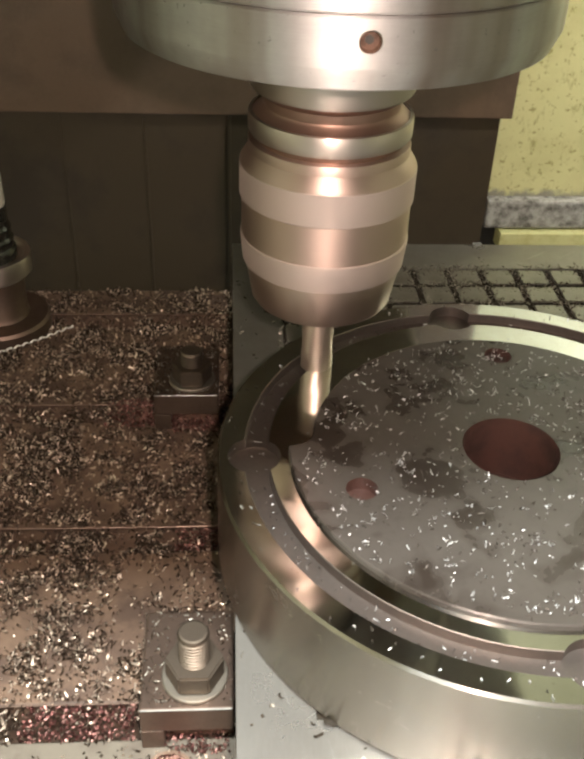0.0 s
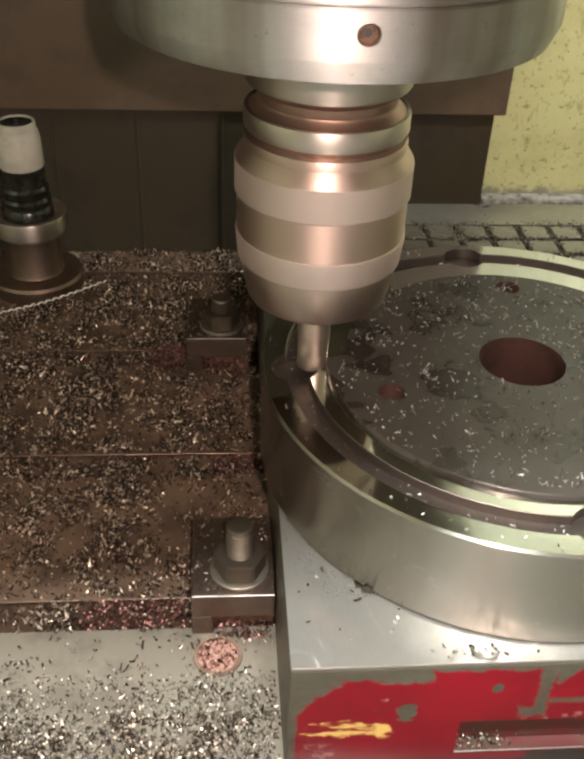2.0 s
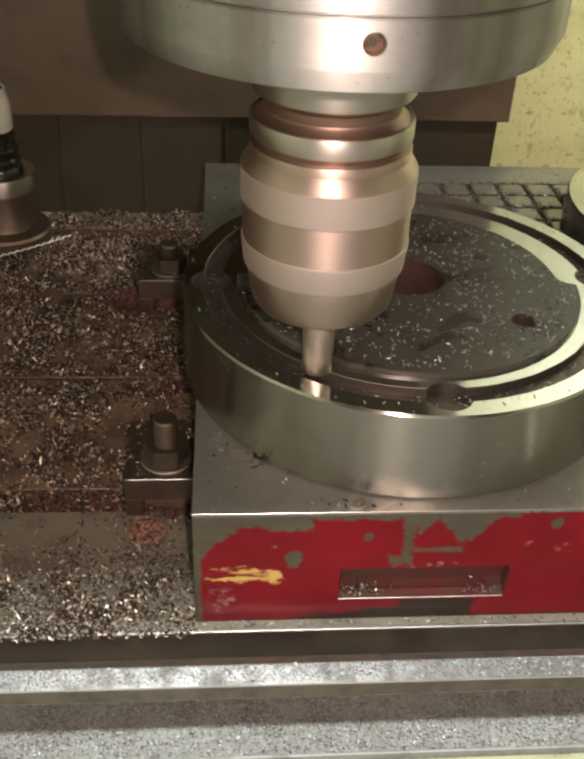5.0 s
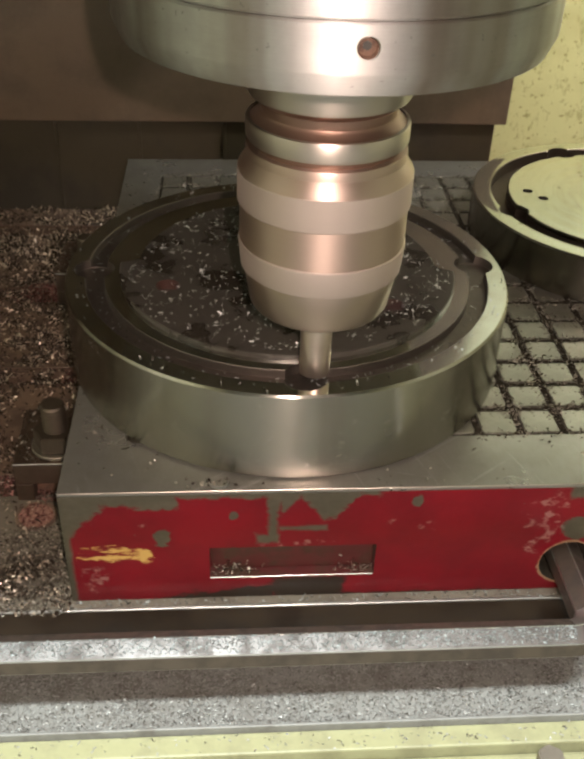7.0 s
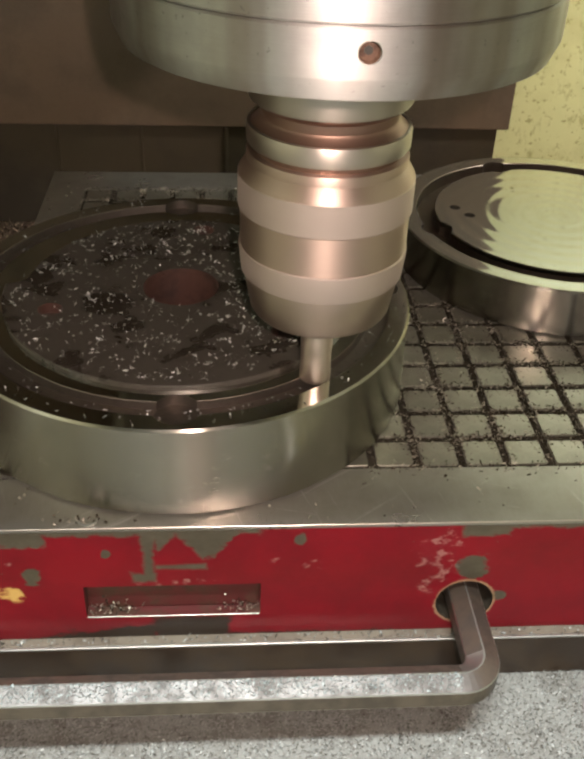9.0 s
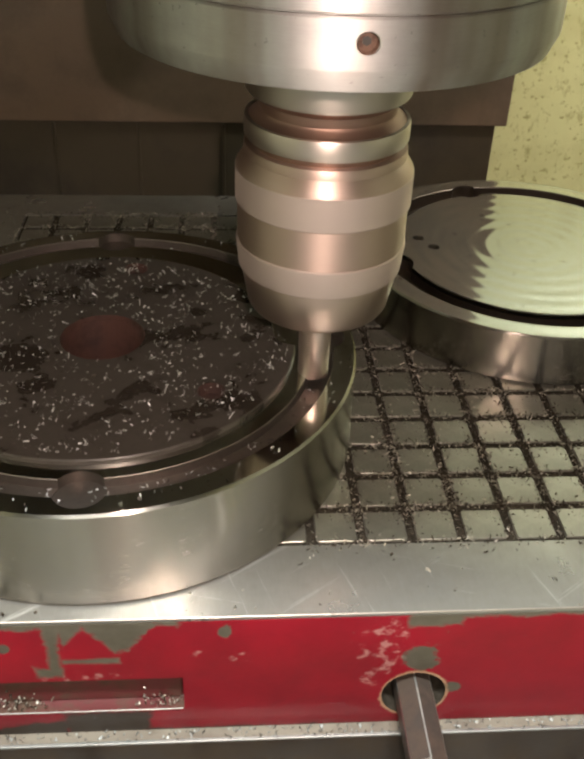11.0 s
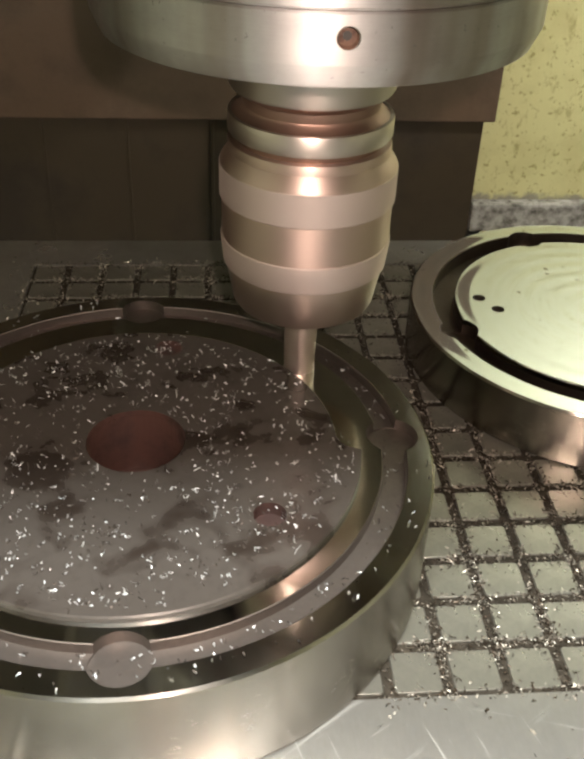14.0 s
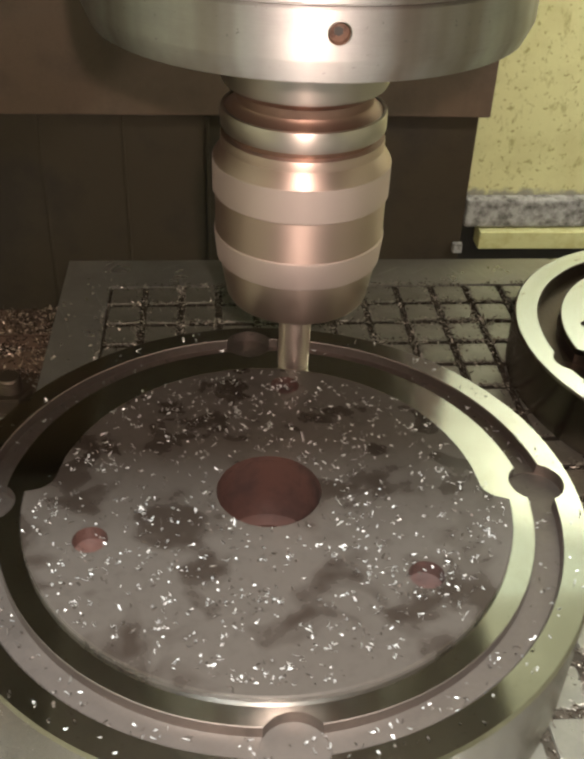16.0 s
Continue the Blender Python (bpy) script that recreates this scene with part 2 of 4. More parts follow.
def red_front():
    """Red paint worn to bare steel at the top edge, round the key hole and in scraped patches, with a smear of yellow."""
    k = Mat("worn_red_paint")
    x, y, z = k.axes()
    n = k.noise(70.0, 9.0, 0.72, vector=k.scaled(0.7, 1, 1.2))
    wob = k.math("MULTIPLY", k.math("ADD", k.math("SUBTRACT", n, 0.5), k.math("MULTIPLY", k.math("SUBTRACT", k.noise(330.0, 3.0, vector=k.scaled(0.7, 1, 1.2)), 0.5), 0.3)), 2.2)

    def blob(cx, cz, rx, rz, edge=0.0):
        u = k.math("DIVIDE", k.math("SUBTRACT", x, cx), rx)
        v = k.math("DIVIDE", k.math("SUBTRACT", z, cz), rz)
        d = k.math("SQRT", k.math("ADD", k.math("MULTIPLY", u, u), k.math("MULTIPLY", v, v)))
        return k.math("MULTIPLY", k.math("SUBTRACT", 1.0 + edge, k.math("ADD", d, k.math("MULTIPLY", wob, 1.35))), 5.0, True)

    def any_of(rows):
        out = blob(*rows[0])
        for row in rows[1:]:
            out = k.math("MAXIMUM", out, blob(*row))
        return out

    def half(ax, az, c, amp=0.0070):
        """Distance past a line, its edge ragged."""
        d = k.math("ADD", k.math("ADD", k.math("MULTIPLY", x, ax), k.math("MULTIPLY", z, az)), c)
        return k.math("ADD", d, k.math("MULTIPLY", wob, amp))

    def area(*sides):
        """Where all the sides hold."""
        out = sides[0]
        for side in sides[1:]:
            out = k.math("MINIMUM", out, side)
        return k.math("MULTIPLY", out, 520.0, True)

    def patch(x0, x1, z0, z1, amp=0.0048):
        return area(half(1, 0, -x0, amp), half(-1, 0, x1, amp), half(0, 1, -z0, amp), half(0, -1, z1, amp))

    # the worn upper edge, the scraped corner, the scraped letters-like notches, the bare places round the key hole
    beside = k.math("MAXIMUM", half(-1.0, 0.66, 0.0294, 0.005), half(1.0, 0.72, 0.0446, 0.005))
    bare = area(half(0, 1, 0.0515, 0.002))
    for piece in (area(half(0, 1, 0.0538), half(-1, 0, 0.030)), area(half(0, 1, 0.0592), half(-1, 0, -0.061)), area(half(-0.73, 0.68, -0.0291)), area(half(-1, 0, -0.1105, 0.0015)),
                  patch(-0.0213, -0.0146, -0.0830, -0.050), patch(-0.0260, -0.0146, -0.0832, -0.0765), patch(-0.0163, 0.0077, -0.0753, -0.0709, 0.0024),
                  area(half(1, 0, 0.0150), half(0, 1, 0.0690), half(-1.0, 0.78, 0.0638), beside), patch(0.119, 0.142, -0.0585, -0.048), patch(0.128, 0.300, -0.0535, -0.048)):
        bare = k.math("MAXIMUM", bare, piece)
    bare = k.math("MAXIMUM", bare, any_of(((-0.0692, -0.0785, 0.0044, 0.0058), (0.1265, -0.0770, 0.0080, 0.0070), (0.0484, -0.0580, 0.0030, 0.0040),
                                           (-0.0363, -0.0643, 0.0020, 0.0026), (-0.0658, -0.0585, 0.0030, 0.0022), (0.142, -0.096, 0.0035, 0.003))))
    specks = k.ramp(k.noise(300.0, 3.0), (0.71, 0.0), (0.75, 0.7))
    bare = k.math("MAXIMUM", bare, specks)
    thin = k.ramp(k.noise(260.0, 4.0, vector=k.scaled(0.6, 1, 0.8)), (0.50, 0.0), (0.60, 0.8))
    scuff = k.math("MULTIPLY", k.math("MAXIMUM", blob(0.111, -0.070, 0.009, 0.022), k.math("MAXIMUM", blob(-0.102, -0.104, 0.006, 0.010), any_of(((-0.004, -0.0830, 0.022, 0.0022), (0.0551, -0.0735, 0.0042, 0.0030), (0.037, -0.0703, 0.0040, 0.0020), (-0.0787, -0.0694, 0.0028, 0.0020))))), thin)
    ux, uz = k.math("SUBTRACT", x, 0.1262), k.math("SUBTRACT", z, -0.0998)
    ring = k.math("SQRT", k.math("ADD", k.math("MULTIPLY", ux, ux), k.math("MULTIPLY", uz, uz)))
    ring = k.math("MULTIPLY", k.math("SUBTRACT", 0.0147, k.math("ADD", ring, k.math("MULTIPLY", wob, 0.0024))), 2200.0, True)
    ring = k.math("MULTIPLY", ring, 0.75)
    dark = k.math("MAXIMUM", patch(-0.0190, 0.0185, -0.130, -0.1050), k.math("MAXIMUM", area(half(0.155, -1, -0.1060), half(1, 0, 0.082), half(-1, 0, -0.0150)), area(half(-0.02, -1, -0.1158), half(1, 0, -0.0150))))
    shade = k.mix(k.ramp(k.noise(28.0, 5.0), (0.35, 0.0), (0.7, 1.0)), (0.150, 0.0028, 0.0085), (0.095, 0.0022, 0.006))
    metal = k.mix(n, (0.060, 0.052, 0.038), (0.17, 0.15, 0.115))
    metal = k.mix(k.math("MULTIPLY", k.noise(240.0, 4.0), 0.5), metal, (0.06, 0.045, 0.03))
    streaks = k.ramp(k.noise(420.0, 3.0, vector=k.scaled(0.18, 1, 1)), (0.46, 0.0), (0.54, 1.0))
    solid = k.math("MULTIPLY", k.math("SUBTRACT", x, -0.083), 300.0, True)
    yellow = k.math("MULTIPLY", k.math("MAXIMUM", blob(-0.0790, -0.0885, 0.0062, 0.0050), blob(-0.095, -0.0870, 0.015, 0.0052)), k.math("MAXIMUM", streaks, k.math("MULTIPLY", solid, k.ramp(n, (0.35, 0.35), (0.5, 1.0)))))
    c = k.mix(bare, shade, metal)
    c = k.mix(k.math("MULTIPLY", scuff, 0.42), c, (0.36, 0.24, 0.21))
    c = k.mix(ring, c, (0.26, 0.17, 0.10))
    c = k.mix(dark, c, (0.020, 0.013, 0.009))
    c = k.mix(k.math("MULTIPLY", yellow, 0.85), c, (0.50, 0.33, 0.10))
    k.bump(k.math("ADD", k.math("SUBTRACT", 0.0, bare), k.noise(500.0, 2.0)), 0.3, 0.0002)
    return k.set(Base_Color=c, Metallic=k.math("MULTIPLY", bare, 0.6), Roughness=k.math("ADD", 0.30, k.math("MULTIPLY", n, 0.2)), Specular_IOR_Level=0.22)


M_RED = red_front()


def chip_material(name, bright, dark, share, rough=0.25, metal=1.0):
    """Metal shavings: most of them dark, some bright."""
    k = Mat(name, metal=metal, rough=rough)
    isl = k.t.nodes.new("ShaderNodeNewGeometry").outputs["Random Per Island"]
    c = k.ramp(isl, (0.0, dark), (max(0.02, 1 - share - 0.15), dark), (1 - share, bright), (1.0, bright))
    return k.set(Base_Color=c)


M_CHIP_DARK = chip_material("oily_chips", (0.62, 0.51, 0.41), (0.045, 0.030, 0.020), 0.19, 0.45, 0.7)
M_CHIP_GREY = chip_material("dry_chips", (0.24, 0.245, 0.235), (0.070, 0.063, 0.055), 0.55, 0.55, 0.45)
M_DUST = chip_material("lit_key_dust", (0.20, 0.225, 0.225), (0.075, 0.075, 0.07), 0.62, 0.6, 0.35)
M_CHIP_DARK_2 = chip_material("oily_grid_chips", (0.38, 0.35, 0.30), (0.048, 0.036, 0.025), 0.34, 0.5, 0.75)
M_CHIP_RED = chip_material("rusty_chips", (0.30, 0.16, 0.14), (0.13, 0.055, 0.05), 0.45, 0.5)
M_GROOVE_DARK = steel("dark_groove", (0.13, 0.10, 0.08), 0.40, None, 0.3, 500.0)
M_CHIP_BRIGHT = chip_material("fresh_chips", (0.55, 0.555, 0.555), (0.06, 0.050, 0.043), 0.45, 0.50, 0.75)

# ---- mesh helpers ----


def mesh_of(name, bm, material, smooth=False):
    me = bpy.data.meshes.new(name)
    bm.to_mesh(me)
    bm.free()
    if material:
        me.materials.append(material)
    if smooth:
        for p in me.polygons:
            p.use_smooth = True
    return me


def part(name, bm, material, parent=None, label="", smooth=False, at=(0, 0, 0)):
    """Links a bmesh as one mesh object, under a parent when one is given."""
    me = mesh_of(name, bm, material, smooth)
    ob = new(name, me)
    if smooth:
        me.set_sharp_from_angle(angle=radians(32))
    ob.location = at
    if parent:
        ob.parent = parent
    if label:
        ob["label"] = label
    return ob


def box(x0, x1, y0, y1, z0, z1, bevel=0.0, segments=2, bm=None):
    own = bmesh.new()
    bmesh.ops.create_cube(own, size=1.0)
    for v in own.verts:
        v.co = Vector(((x0, x1)[v.co.x > 0], (y0, y1)[v.co.y > 0], (z0, z1)[v.co.z > 0]))
    if bevel:
        bmesh.ops.bevel(own, geom=own.edges[:], offset=bevel, segments=segments, profile=0.6, affect="EDGES")
    if bm is None:
        return own
    tmp = bpy.data.meshes.new("tmp")
    own.to_mesh(tmp)
    own.free()
    bm.from_mesh(tmp)
    bpy.data.meshes.remove(tmp)
    return bm


def lathe(profile, steps=96, bm=None, centre=(0, 0), closed=False):
    """Turns a profile of (radius, height) round the vertical axis."""
    bm = bm or bmesh.new()
    rings = []
    for r, z in profile:
        if r < 1e-6:
            rings.append([bm.verts.new((centre[0], centre[1], z))])
        else:
            rings.append([bm.verts.new((centre[0] + r * math.cos(a), centre[1] + r * math.sin(a), z)) for a in (2 * math.pi * i / steps for i in range(steps))])
    pairs = list(zip(rings, rings[1:]))
    if closed:
        pairs.append((rings[-1], rings[0]))
    for a, b in pairs:
        for i in range(steps):
            j = (i + 1) % steps
            if len(a) == 1 and len(b) == 1:
                continue
            if len(a) == 1:
                bm.faces.new((a[0], b[j], b[i]))
            elif len(b) == 1:
                bm.faces.new((a[i], a[j], b[0]))
            else:
                bm.faces.new((a[i], a[j], b[j], b[i]))
    bmesh.ops.recalc_face_normals(bm, faces=bm.faces[:])
    return bm


def prism(outline, z0, z1, chamfer=0.0):
    """An upright prism over a closed outline, its top edge chamfered."""
    bm = bmesh.new()
    n = len(outline)
    pts = [Vector(p) for p in outline]
    rows = [[(p.x, p.y, z0) for p in pts], [(p.x, p.y, z1 - chamfer) for p in pts]]
    if chamfer:
        inner = []
        for i, p in enumerate(pts):
            d = (pts[(i + 1) % n] - pts[i - 1]).normalized()
            inner.append((p.x - d.y * chamfer, p.y + d.x * chamfer, z1))
        rows.append(inner)
    vs = [[bm.verts.new(c) for c in row] for row in rows]
    for a, b in zip(vs, vs[1:]):
        for i in range(n):
            j = (i + 1) % n
            bm.faces.new((a[i], a[j], b[j], b[i]))
    bm.faces.new(vs[-1])
    bm.faces.new(list(reversed(vs[0])))
    bmesh.ops.recalc_face_normals(bm, faces=bm.faces[:])
    return bm


def carve(ob, cutters):
    """Cuts the cutter meshes out of ob for good."""
    tools = []
    for bm in cutters:
        c = new("cutter", mesh_of("cutter", bm, None))
        mod = ob.modifiers.new("cut", "BOOLEAN")
        mod.operation, mod.object, mod.solver = "DIFFERENCE", c, "EXACT"
        tools.append(c)
    bpy.context.view_layer.update()
    for c in tools:
        c.matrix_world = ob.matrix_world
    bpy.context.view_layer.update()
    done = bpy.data.meshes.new_from_object(ob.evaluated_get(bpy.context.evaluated_depsgraph_get()))
    ob.modifiers.clear()
    old = ob.data
    ob.data = done
    bpy.data.meshes.remove(old)
    for c in tools:
        bpy.data.objects.remove(c)
    done.set_sharp_from_angle(angle=radians(32))
    return ob


def thing(name, at, label, category, group="", kind=""):
    ob = new(name)
    ob.location = at
    ob.empty_display_size = 0.01
    return tagged(ob, label, category, group, kind)


def chips(name, places, material, size=(0.0012, 0.0032), width=0.0007, flat=0.5, curl=2.6, seed=1):
    """Many small curled shavings in one mesh; places: rows of x, y, z."""
    rng = np.random.default_rng(seed)
    n, seg = len(places), 4
    length = rng.uniform(size[0], size[1], n) * rng.choice([0.7, 1.0, 1.5], n, p=[0.4, 0.45, 0.15])
    bend = rng.uniform(0.3, curl, n)
    yaw = rng.uniform(0, 2 * np.pi, n)
    tilt = rng.normal(0, flat, n)
    roll = rng.normal(0, 1.1, n)
    half = width * rng.uniform(0.5, 1.2, n)
    s = np.linspace(-0.5, 0.5, seg + 1)
    ang = s[None] * bend[:, None]
    rad = (length / bend)[:, None]
    u, w = rad * np.sin(ang), rad * (1 - np.cos(ang))
    pts = np.zeros((n, seg + 1, 2, 3))
    for side, sign in ((0, -1), (1, 1)):
        v = sign * half[:, None] * np.ones_like(u)
        cr, sr = np.cos(roll)[:, None], np.sin(roll)[:, None]
        v2, w2 = v * cr - w * sr, v * sr + w * cr
        ct, st = np.cos(tilt)[:, None], np.sin(tilt)[:, None]
        u3, w3 = u * ct - w2 * st, u * st + w2 * ct
        cy, sy = np.cos(yaw)[:, None], np.sin(yaw)[:, None]
        pts[:, :, side, 0] = u3 * cy - v2 * sy
        pts[:, :, side, 1] = u3 * sy + v2 * cy
        pts[:, :, side, 2] = w3
    low = pts[..., 2].min(axis=(1, 2))
    pts[..., 2] -= low[:, None, None]
    pts += np.asarray(places)[:, None, None, :]
    verts = pts.reshape(-1, 3)
    base = np.arange(n)[:, None] * (2 * (seg + 1)) + 2 * np.arange(seg)[None]
    faces = np.stack([base, base + 1, base + 3, base + 2], -1).reshape(-1, 4)
    me = bpy.data.meshes.new(name)
    me.from_pydata(verts.tolist(), [], faces.tolist())
    me.materials.append(material)
    return new(name, me)


MOVERS = []  # everything that rides on the machine table


def rides(ob):
    MOVERS.append(ob)
    return ob

# ---- the setting ----


def setting(name, bm, material, label, category, smooth=False):
    return tagged(part(name, bm, material, None, "", smooth), label, category, kind="structure")


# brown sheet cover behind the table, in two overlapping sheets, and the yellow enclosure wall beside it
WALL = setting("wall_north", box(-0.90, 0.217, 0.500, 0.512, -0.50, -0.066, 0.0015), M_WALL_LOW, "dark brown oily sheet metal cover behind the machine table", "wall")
part("upper_sheet", box(-0.90, 0.226, 0.494, 0.506, -0.0655, 0.46, 0.0015), M_WALL, WALL)
setting("wall_behind", box(-0.90, 0.1995, 0.514, 0.530, 0.40, 1.30), M_WALL, "plain brown wall above the sheet cover", "wall")
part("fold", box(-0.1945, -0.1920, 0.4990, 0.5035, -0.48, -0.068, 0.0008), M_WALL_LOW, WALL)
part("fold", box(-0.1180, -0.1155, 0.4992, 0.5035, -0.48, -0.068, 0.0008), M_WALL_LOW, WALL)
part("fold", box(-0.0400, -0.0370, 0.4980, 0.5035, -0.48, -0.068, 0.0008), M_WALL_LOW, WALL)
YWALL = setting("wall_northeast", box(0.200, 1.10, 0.514, 0.530, -0.1800, 0.75, 0.001), M_YELLOW, "yellow painted enclosure wall spotted with brown splashes", "wall")
part("seal_strip", box(0.218, 1.10, 0.498, 0.513, -0.180, -0.1500, 0.003), M_GREY, YWALL, "grey scuffed seal strip")
part("lower_rail", box(0.2335, 0.500, 0.490, 0.512, -0.2005, -0.1815, 0.0015), M_RAIL, YWALL, "yellow rail end under the seal")
# dark panel standing in for the shade under the rail
part("rail_gap_shade", box(0.205, 1.10, 0.513, 0.528, -0.50, -0.1812, 0.001), M_DARK, YWALL, "dark panel in place of the shaded gap below the rail")
part("bracket", box(0.2085, 0.2180, 0.492, 0.4995, -0.206, -0.196, 0.001), M_GREY, YWALL)
setting("wall_east", box(1.10, 1.12, -1.40, 0.53, -0.60, 1.30), M_SIDE, "dull yellow painted enclosure side wall", "wall")
setting("wall_west", box(-0.92, -0.90, -1.40, 0.53, -0.60, 1.30), M_SIDE, "dull yellow painted enclosure side wall", "wall")
setting("wall_south", box(-0.92, 1.12, -1.42, -1.40, -0.60, 1.30), M_ROOM, "plain grey wall behind the operator", "wall")
setting("wall_upper", box(0.200, 1.10, 0.514, 0.530, 0.7505, 1.30), M_SIDE, "plain dull yellow wall over the machine", "wall")
setting("ceiling", box(-0.92, 1.12, -1.42, 0.53, 1.30, 1.32), M_ROOM, "plain grey ceiling of the workshop", "ceiling")
setting("floor", box(-0.92, 1.12, -1.42, 0.53, -0.62, -0.60), M_GUTTER, "dark grey machine bed floor", "floor")

# unseen sheet, added to give the turned steel a bright reflection
setting("bounce_sheet", box(-0.90, 1.10, -1.00, -0.42, -0.30, -0.29, 0.002), M_ROOM, "unseen grey sheet in front of the table that reflects light", "machine guard")

# ---- spindle ----


def spindle_nose():
    nose = thing("spindle_nose", (0, 0, 0.143), "bright turned steel spindle nose ring with a rusty screw hole", "spindle nose")
    z0 = 0.143

    def p(*rows):
        return [(r / 1000, z / 1000 - z0) for r, z in rows]

    ring = part("lower_ring", lathe(p((36, 150), (36, 143.4), (73.6, 143), (74.3, 143.4), (76.9, 149.5), (77, 150.5), (77, 163.6), (76.4, 164.2), (70, 164.3)), 160), M_RING, nose, "", True)
    hole = bmesh.new()
    bmesh.ops.create_cone(hole, cap_ends=True, segments=32, radius1=0.0031, radius2=0.0031, depth=0.02, matrix=pose(0.0012, -0.077, 0.1575 - z0, 90, 0, 0))
    carve(ring, [hole])
    # threaded wall of the hole, the sunk screw with its socket, the chamfer at the mouth
    wall = bmesh.new()
    for i in range(5):
        for r1, r2, y in ((0.0031, 0.0028, -0.07655 + 0.0008 * i), (0.0028, 0.0031, -0.07615 + 0.0008 * i)):
            bmesh.ops.create_cone(wall, cap_ends=False, segments=32, radius1=r2, radius2=r1, depth=0.0004, matrix=pose(0.0012, y, 0.1575 - z0, 90, 0, 0))
    part("hole_wall", wall, M_RUST, ring, "rusty thread in the hole")
    back = bmesh.new()
    bmesh.ops.create_cone(back, cap_ends=True, segments=24, radius1=0.0031, radius2=0.0031, depth=0.002, matrix=pose(0.0012, -0.0730, 0.1575 - z0, 90, 0, 0))
    part("screw", back, M_RUST, ring, "rusty grub screw in its hole")
    # flat dark plate drawn for the shade inside the socket
    sock = bmesh.new()
    bmesh.ops.create_cone(sock, cap_ends=True, segments=6, radius1=0.0014, radius2=0.0014, depth=0.0004, matrix=pose(0.0012, -0.0740, 0.1575 - z0, 90, 0, 0))
    part("socket", sock, M_DARK, ring, "dark hexagon plate in place of the shaded socket")
    lip = bmesh.new()
    bmesh.ops.create_cone(lip, cap_ends=False, segments=32, radius1=0.0038, radius2=0.0031, depth=0.0006, matrix=pose(0.0012, -0.07690, 0.1575 - z0, 90, 0, 0))
    part("hole_lip", lip, M_RING, ring)
    part("upper_ring", lathe(p((70, 164.5), (76.6, 164.6), (77.4, 165.4), (77.4, 205), (60, 206)), 160), M_RING, nose, "", True)
    return nose


spindle_nose()
HEAD = thing("milling_machine", (0, 0, 0.2065), "brownish grey milling machine head, out of view over the spindle nose", "machine head")
part("quill_housing", box(-0.13, 0.13, -0.105, 0.46, 0.0, 0.2430, 0.02, 3), M_HEAD, HEAD, "", True)
# unseen box, added to cut off the ceiling light behind its front edge
part("light_blocker", box(-0.50, 0.20, -0.266, 0.46, 0.2435, 0.56, 0.02, 3), M_HEAD, HEAD, "unseen brownish grey box added to block the ceiling light", True)


